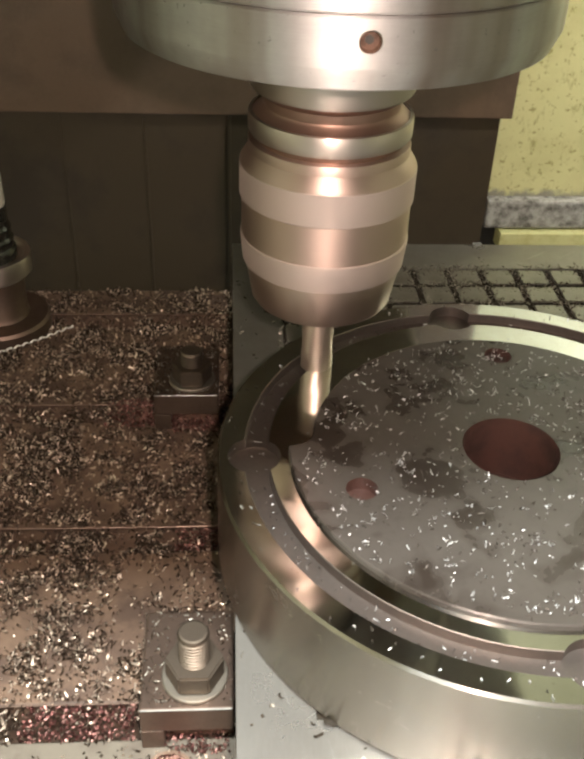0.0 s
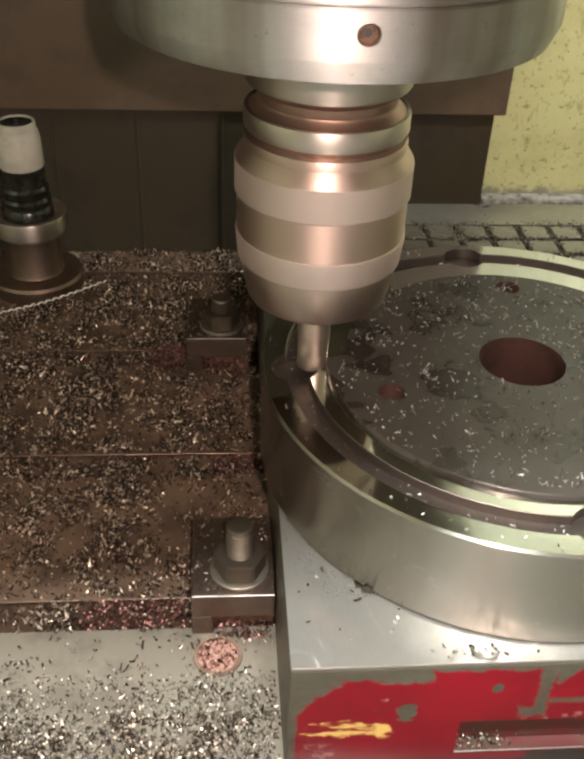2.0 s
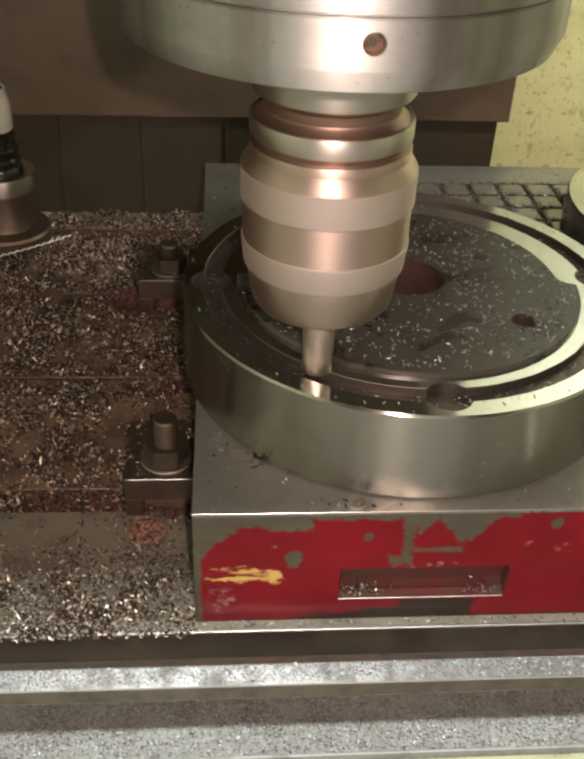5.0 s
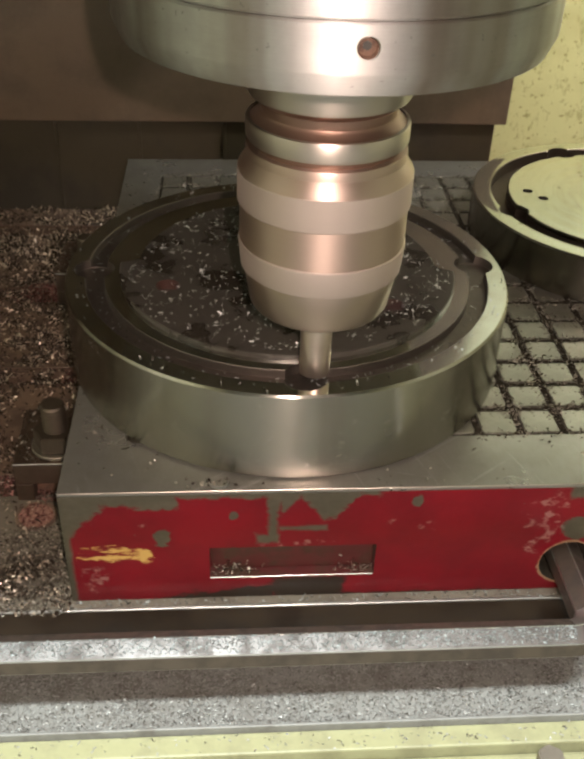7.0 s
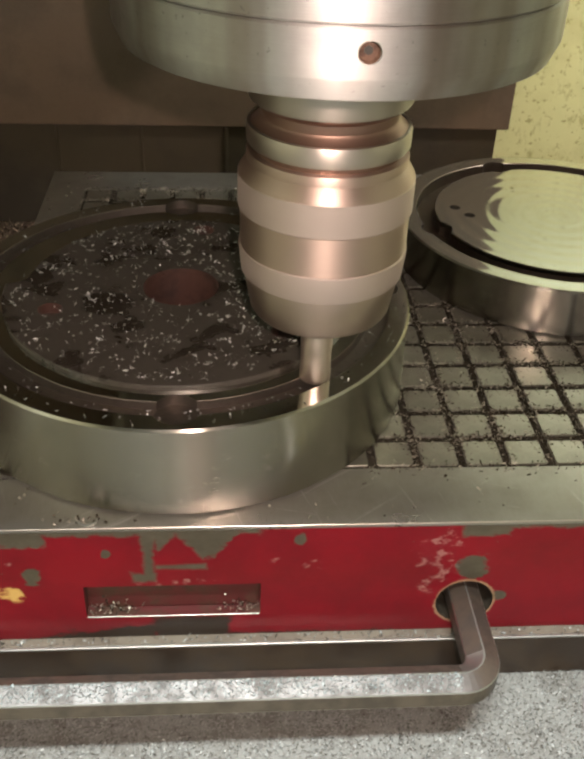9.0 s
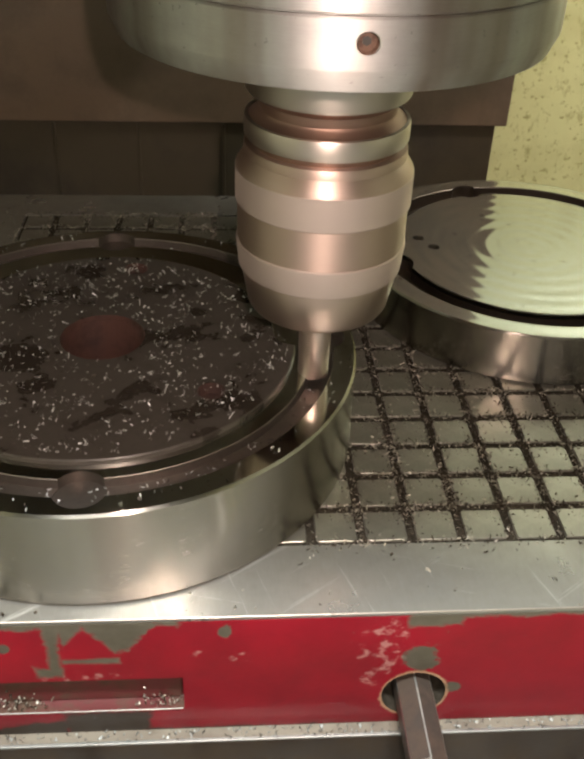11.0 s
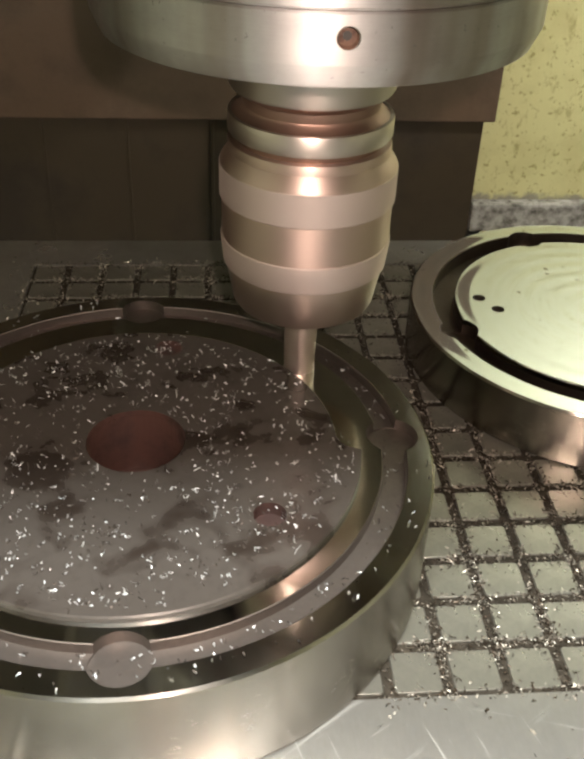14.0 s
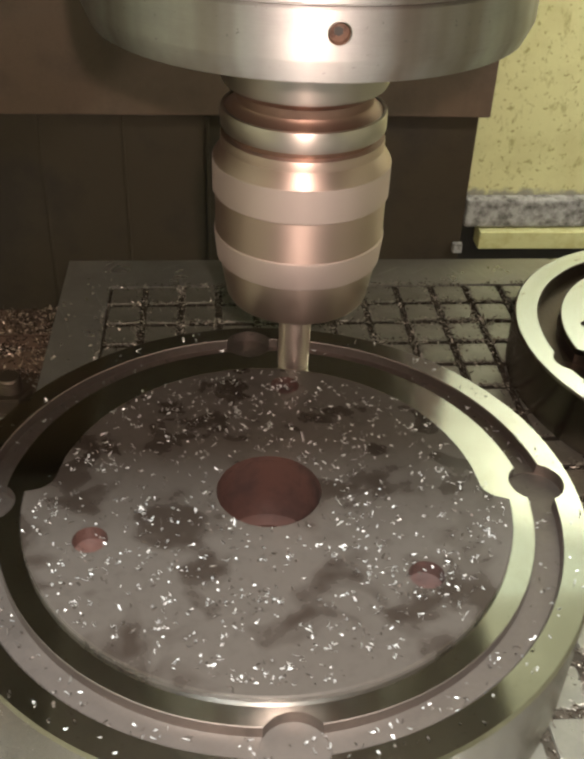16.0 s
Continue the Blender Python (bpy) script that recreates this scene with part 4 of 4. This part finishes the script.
# ---- probe on the table, long shaving ----


def tool_setter():
    p = rides(thing("tool_setter", (-0.274, 0.372, TOP), "slender tool setter with white cap, black sleeve and steel base", "tool setter"))
    part("base", lathe([(0.0, 0.0002), (0.0330, 0.0002), (0.0340, 0.0015), (0.0340, 0.0100), (0.0325, 0.0120), (0.0205, 0.0130), (0.0195, 0.0150), (0.0195, 0.0425), (0.0, 0.0426)], 64), M_CLAMP, p, "dusty steel base", True)
    part("collar", lathe([(0.0, 0.0428), (0.0225, 0.0428), (0.0262, 0.0460), (0.0268, 0.0560), (0.0262, 0.0585), (0.0225, 0.0580), (0.0205, 0.0560), (0.0, 0.0558)], 64), M_FLANGE, p, "shiny collar with a sharp rim", True)
    part("sleeve", lathe([(0.0, 0.0560), (0.0180, 0.0560), (0.0178, 0.0620), (0.0165, 0.0640), (0.0172, 0.0690), (0.0158, 0.0710), (0.0164, 0.0770), (0.0150, 0.0790), (0.0152, 0.0915), (0.0, 0.0918)], 64), M_GLOSS, p, "glossy black ribbed rubber sleeve", True)
    cap = part("cap", lathe([(0.0, 0.0920), (0.0146, 0.0920), (0.0150, 0.0930), (0.0146, 0.1110), (0.0138, 0.1160), (0.0126, 0.1175), (0.0124, 0.1225), (0.0120, 0.1232), (0.0108, 0.1230), (0.0106, 0.1180), (0.0, 0.1178)], 64), M_CAP, p, "white cap with a turned-in rim", True)
    part("well", lathe([(0.0, 0.1182), (0.0105, 0.1182), (0.0105, 0.1222), (0.0098, 0.1222), (0.0096, 0.1195), (0.0, 0.1193)], 48), M_GLOSS, cap, "dark wet hollow in the cap", True)
    return p


M_PALE = painted("pale_shaving", (0.78, 0.75, 0.70), (0.60, 0.57, 0.52), 200.0, 0.4)
M_CAP = painted("white_cap_paint", (0.50, 0.47, 0.41), (0.36, 0.33, 0.28), 40.0, 0.35)
M_GLOSS = painted("wet_black_rubber", (0.012, 0.011, 0.009), (0.020, 0.018, 0.014), 60.0, 0.15)
tool_setter()

bm = bmesh.new()
prev = None
for i in range(120):
    s = i / 119
    c = Vector((-0.076 * (1 - s), -0.040 * (1 - s) - 0.005 * math.sin(math.pi * s), 0.002 + 0.004 * s))
    a = 2 * math.pi * 16 * s
    o = Vector((0.0, math.cos(a), math.sin(a))) * 0.0009
    row = [bm.verts.new(c + o), bm.verts.new(c + o + Vector((0.0016, 0.0004, 0))), bm.verts.new(c + o * 0.7 + Vector((0.0016, 0.0004, 0))), bm.verts.new(c + o * 0.7)]
    if prev:
        for k in range(4):
            bm.faces.new((prev[k], prev[(k + 1) % 4], row[(k + 1) % 4], row[k]))
    prev = row
rides(tagged(part("long_shaving", bm, M_PALE, None, "", False, (-0.2231, 0.3540, TOP + 0.006)), "long pale curled shaving lying on the chips", "shaving"))

# ---- chips ----
rng = np.random.default_rng(5)


def scatter(n, x0, x1, y0, y1, density=None):
    """Random places in a rectangle, thinned by a noise of clumps."""
    out = []
    while len(out) < n:
        x, y = rng.uniform(x0, x1), rng.uniform(y0, y1)
        d = density(x, y) if density else 1.0
        if rng.uniform() < d:
            out.append((x, y))
    return np.array(out)


def clumps(x, y, s=38.0, lo=-0.15):
    return min(1.0, max(0.0, 1.5 * (noise.noise(Vector((x * s, y * s, 3.7))) - lo) + 0.15))


def slot_z(x, y):
    return TOP - 0.0015 - 0.003 * rng.uniform() if any(a < y < b for a, b in SLOTS) else TOP + 0.0001


def table_density(x, y):
    near = 0.25 if (0.10 < y < 0.155 and x > -0.17) else 0.10 if 0.004 < y < 0.049 else 1.0
    return near * (0.12 + 0.88 * clumps(x, y, 70.0, -0.1))


pts = scatter(54000, -0.36, -0.1150, -0.036, 0.422, table_density)
heap = np.array([slot_z(x, y) + abs(rng.normal(0, 0.0012)) * clumps(x, y) for x, y in pts])
tagged(rides(chips("swarf", np.c_[pts, heap], M_CHIP_DARK, (0.0011, 0.0034), 0.00048, 0.7, 3.0, 2)), "dense brown and bright metal chips covering the table", "metal chips", kind="stuff")

pts = scatter(36000, -0.30, 0.30, -0.0835, -0.0335, lambda x, y: 0.5 + 0.5 * clumps(x, y, 60))
# extra chips, thinning out from the front edge backwards
dry = scatter(10000, -0.36, -0.1160, -0.036, 0.024, lambda x, y: (1.0 - max(0.0, y) / 0.03) * (0.3 + 0.7 * clumps(x + 3, y, 30)))
tagged(rides(chips("front_swarf", np.c_[dry, [slot_z(x, y) + 0.0006 for x, y in dry]], M_CHIP_DARK_2, (0.0007, 0.0022), 0.00030, 0.5, 3.4, 12)), "loose brown and bright chips on the front of the table", "metal chips", kind="stuff")
red = [(-0.170 + rng.normal(0, 0.010), rng.uniform(0.258, 0.286), TOP + 0.0008) for _ in range(700)]
red += [(rng.uniform(-0.205, -0.157), rng.uniform(0.050, 0.067), TOP - 0.0005) for _ in range(700)]
red += [(rng.uniform(-0.143, -0.117), rng.uniform(0.0420, 0.0510), TOP + 0.0003 + 0.003 * rng.uniform()) for _ in range(200)]
red += [(-0.1412 + r * math.cos(a), 0.0331 + r * math.sin(a), TOP + 0.0008) for r, a in ((0.0088 * math.sqrt(rng.uniform()), rng.uniform(0, 6.28)) for _ in range(130))]
red += [(rng.uniform(-0.145, -0.118), rng.uniform(0.157, 0.175), TOP - 0.0010) for _ in range(350)]
red += [(rng.uniform(-0.151, -0.124), rng.uniform(0.2535, 0.2622), TOP + 0.0003 + 0.008 * rng.uniform() * (1 if k % 2 else 0.2)) for k in range(500)]
tagged(rides(chips("rusty_swarf", np.array(red), M_CHIP_RED, (0.0008, 0.0024), 0.0005, 0.5, 2.8, 13)), "reddish rusty chips packed round the clamps", "metal chips", kind="stuff")
edge = np.c_[rng.uniform(-0.32, 0.36, 700), rng.uniform(-0.0322, -0.0272, 700), np.full(700, TOP + 0.0001)]
tagged(rides(chips("edge_swarf", edge, M_CHIP_GREY, (0.0008, 0.0022), 0.0004, 0.4, 2.2, 11)), "small chips along the table front edge", "metal chips", kind="stuff")
tagged(rides(chips("gutter_swarf", np.c_[pts, np.full(len(pts), -0.1449) + np.abs(rng.normal(0, 0.0006, len(pts)))], M_CHIP_GREY, (0.0005, 0.0018), 0.00026, 0.35, 2.2, 3)), "grey metal chips lying in the gutter", "metal chips", kind="stuff")

ledge = np.c_[rng.uniform(-0.30, 0.30, 420), rng.uniform(-0.0950, -0.0850, 420), np.full(420, -0.1444)]
tagged(rides(chips("ledge_swarf", ledge, M_CHIP_GREY, (0.0007, 0.0020), 0.0003, 0.35, 2.0, 31)), "stray grey chips on the cream ledge", "metal chips", kind="stuff")
face_pts = []
while len(face_pts) < 2300:
    r, a = 0.084 * math.sqrt(rng.uniform()), rng.uniform(0, 2 * math.pi)
    x, y = r * math.cos(a), r * math.sin(a)
    if 0.0 <= math.degrees(a) % 360 < 180 and r > 0.0765 or r < 0.0195:
        continue
    if rng.uniform() < 0.35 + 0.65 * clumps(x, y, 55.0, -0.05):
        k = int(rng.integers(1, 4))
        for _ in range(k):
            px, py = x + rng.normal(0, 0.0012), y + rng.normal(0, 0.0012)
            if math.hypot(px, py) > 0.0200:
                face_pts.append((DX + px, DY + py, 0.0001))
tagged(rides(chips("face_chips", np.array(face_pts), M_CHIP_BRIGHT, (0.0008, 0.0026), 0.00022, 0.6, 5.0, 4)), "small bright curled chips on the disc", "metal chips", kind="stuff")

groove_pts = []
for _ in range(260):
    a, r = rng.uniform(0, 2 * math.pi), rng.uniform(0.0962, 0.1036)
    groove_pts.append((DX + r * math.cos(a), DY + r * math.sin(a), -0.0067))
for _ in range(90):
    a, r = rng.uniform(0, 2 * math.pi), rng.uniform(0.1055, 0.1130)
    groove_pts.append((DX + r * math.cos(a), DY + r * math.sin(a), -0.0024))
tagged(rides(chips("groove_chips", np.array(groove_pts), M_CHIP_BRIGHT, (0.0010, 0.0024), 0.00026, 0.4, 4.0, 6)), "fine bright chips lying in the disc groove", "metal chips", kind="stuff")

grid_pts = []
while len(grid_pts) < 26000:
    x, y = rng.uniform(GX, 0.36), rng.uniform(GY, GY + ROWS_N * STEP)
    if math.hypot(x - DX, y - DY) < DR + 0.001 or math.hypot(x - 0.230, y - 0.223) < 0.1035:
        continue
    if rng.uniform() < 0.5:
        x = GX + round((x - GX) / STEP) * STEP + rng.normal(0, 0.0022)
    else:
        y = GY + round((y - GY) / STEP) * STEP + rng.normal(0, 0.0022)
    if rng.uniform() < 0.35 + 0.65 * clumps(x, y, 45.0, -0.1):
        grid_pts.append((x, y, CZ - 0.0008 if min(abs((x - GX) / STEP % 1 - 0.5), abs((y - GY) / STEP % 1 - 0.5)) > 0.44 else CZ + 0.0001))
tagged(rides(chips("grid_chips", np.array(grid_pts), M_CHIP_DARK_2, (0.0008, 0.0024), 0.0003, 0.5, 3.2, 7)), "metal chips caught in the joints of the chuck grid", "metal chips", kind="stuff")

border = [(rng.uniform(-0.11, 0.35), rng.uniform(-0.026, 0.008), CZ + 0.0001) for _ in range(70)]
border += [(rng.uniform(-0.113, -0.09), rng.uniform(0.0, 0.35), CZ + 0.0001) for _ in range(60)]
border += [(-0.045 + rng.normal(0, 0.008), -0.022 + rng.normal(0, 0.0015), CZ + 0.0001) for _ in range(25)]
tagged(rides(chips("border_chips", np.array(border), M_CHIP_DARK_2, (0.0010, 0.0028), 0.0005, 0.4, 4.0, 17)), "stray chips on the bare border of the chuck", "metal chips", kind="stuff")
bm = bmesh.new()
prev = None
for i in range(40):
    a = 2 * math.pi * 1.3 * i / 39
    r = 0.0030 + 0.0012 * i / 39
    c = Vector((0.0003 * i + r * math.cos(a) * 0.5, -0.00008 * i + r * math.sin(a) * 0.35, 0.0012 + 0.0010 * math.sin(a)))
    row = [bm.verts.new(c + Vector(o)) for o in ((0, -0.0004, -0.0007), (0, 0.0004, -0.0007), (0, 0.0004, 0.0006), (0, -0.0004, 0.0006))]
    if prev:
        for k in range(4):
            bm.faces.new((prev[k], prev[(k + 1) % 4], row[(k + 1) % 4], row[k]))
    prev = row
rides(tagged(part("curled_shaving", bm, M_KEY, None, "", True, (-0.0500, -0.0225, CZ + 0.0006)), "small curled steel shaving on the chuck edge", "shaving"))
on_clamp = [(-0.131 + rng.uniform(-0.0215, 0.0150), 0.0456 + rng.uniform(0.001, 0.049), TOP + 0.0259) for _ in range(380)]
on_clamp += [(-0.139 + rng.uniform(-0.0215, 0.0150), 0.2562 + rng.uniform(0.001, 0.049), TOP + 0.0259) for _ in range(480)]
tagged(rides(chips("clamp_chips", np.array(on_clamp), M_CHIP_DARK_2, (0.0008, 0.0026), 0.0003, 0.4, 3.0, 19)), "loose chips lying on the table clamps", "metal chips", kind="stuff")
bm = bmesh.new()
bmesh.ops.create_icosphere(bm, subdivisions=3, radius=1.0)
for v in bm.verts:
    v.co *= 1.0 + 0.5 * noise.noise(v.co * 1.7)
    v.co = Vector((0.0062 * v.co.x + 0.001 * v.co.y, 0.0019 * v.co.y, 0.0014 + 0.0013 * v.co.z))
rides(tagged(part("dirt_lump", bm, M_RESIN, None, "", True, (-0.0780, 0.0085, CZ)), "small dark lump of dirt at the foot of the disc", "dirt"))

# ---- pole squares of the chuck ----
half = STEP / 2 - 0.0021
turn = 0.0016
outline = []
for cx, cy, start in ((1, 1, 0), (-1, 1, 90), (-1, -1, 180), (1, -1, 270)):
    for step in (0, 30, 60, 90):
        a = radians(start + step)
        outline.append(((half - turn) * cx + turn * math.cos(a), (half - turn) * cy + turn * math.sin(a)))
bm = prism(outline, -0.0011, 0.0, 0.0003)
POLE = mesh_of("pole", bm, M_POLE)
rest = bmesh.new()
for i in range(COLS):
    for j in range(ROWS_N):
        x, y = GX + (i + 0.5) * STEP, GY + (j + 0.5) * STEP
        if i < 20:
            ob = new("pole", POLE)
            ob.location = (x, y, CZ - TOP)
            ob.parent = CHUCK
        else:
            box(x - half, x + half, y - half, y + half, CZ - TOP - 0.0011, CZ - TOP, 0.0, 1, rest)
tagged(part("far_poles", rest, M_POLE, CHUCK), kind="stuff")


# ---- motion ----


def motions():
    for ob in MOVERS:
        x0, y0, z0 = ob.location
        walk(ob, [(t, pose(x0 + x, y0 + y, z0)) for t, x, y in TABLE_ROWS])
    hx, hy, hz = HOLDER.location
    walk(HOLDER, [(i / 30, pose(hx, hy, hz, 0, 0, -(83.0 * i) % 360)) for i in range(481)])


motions()
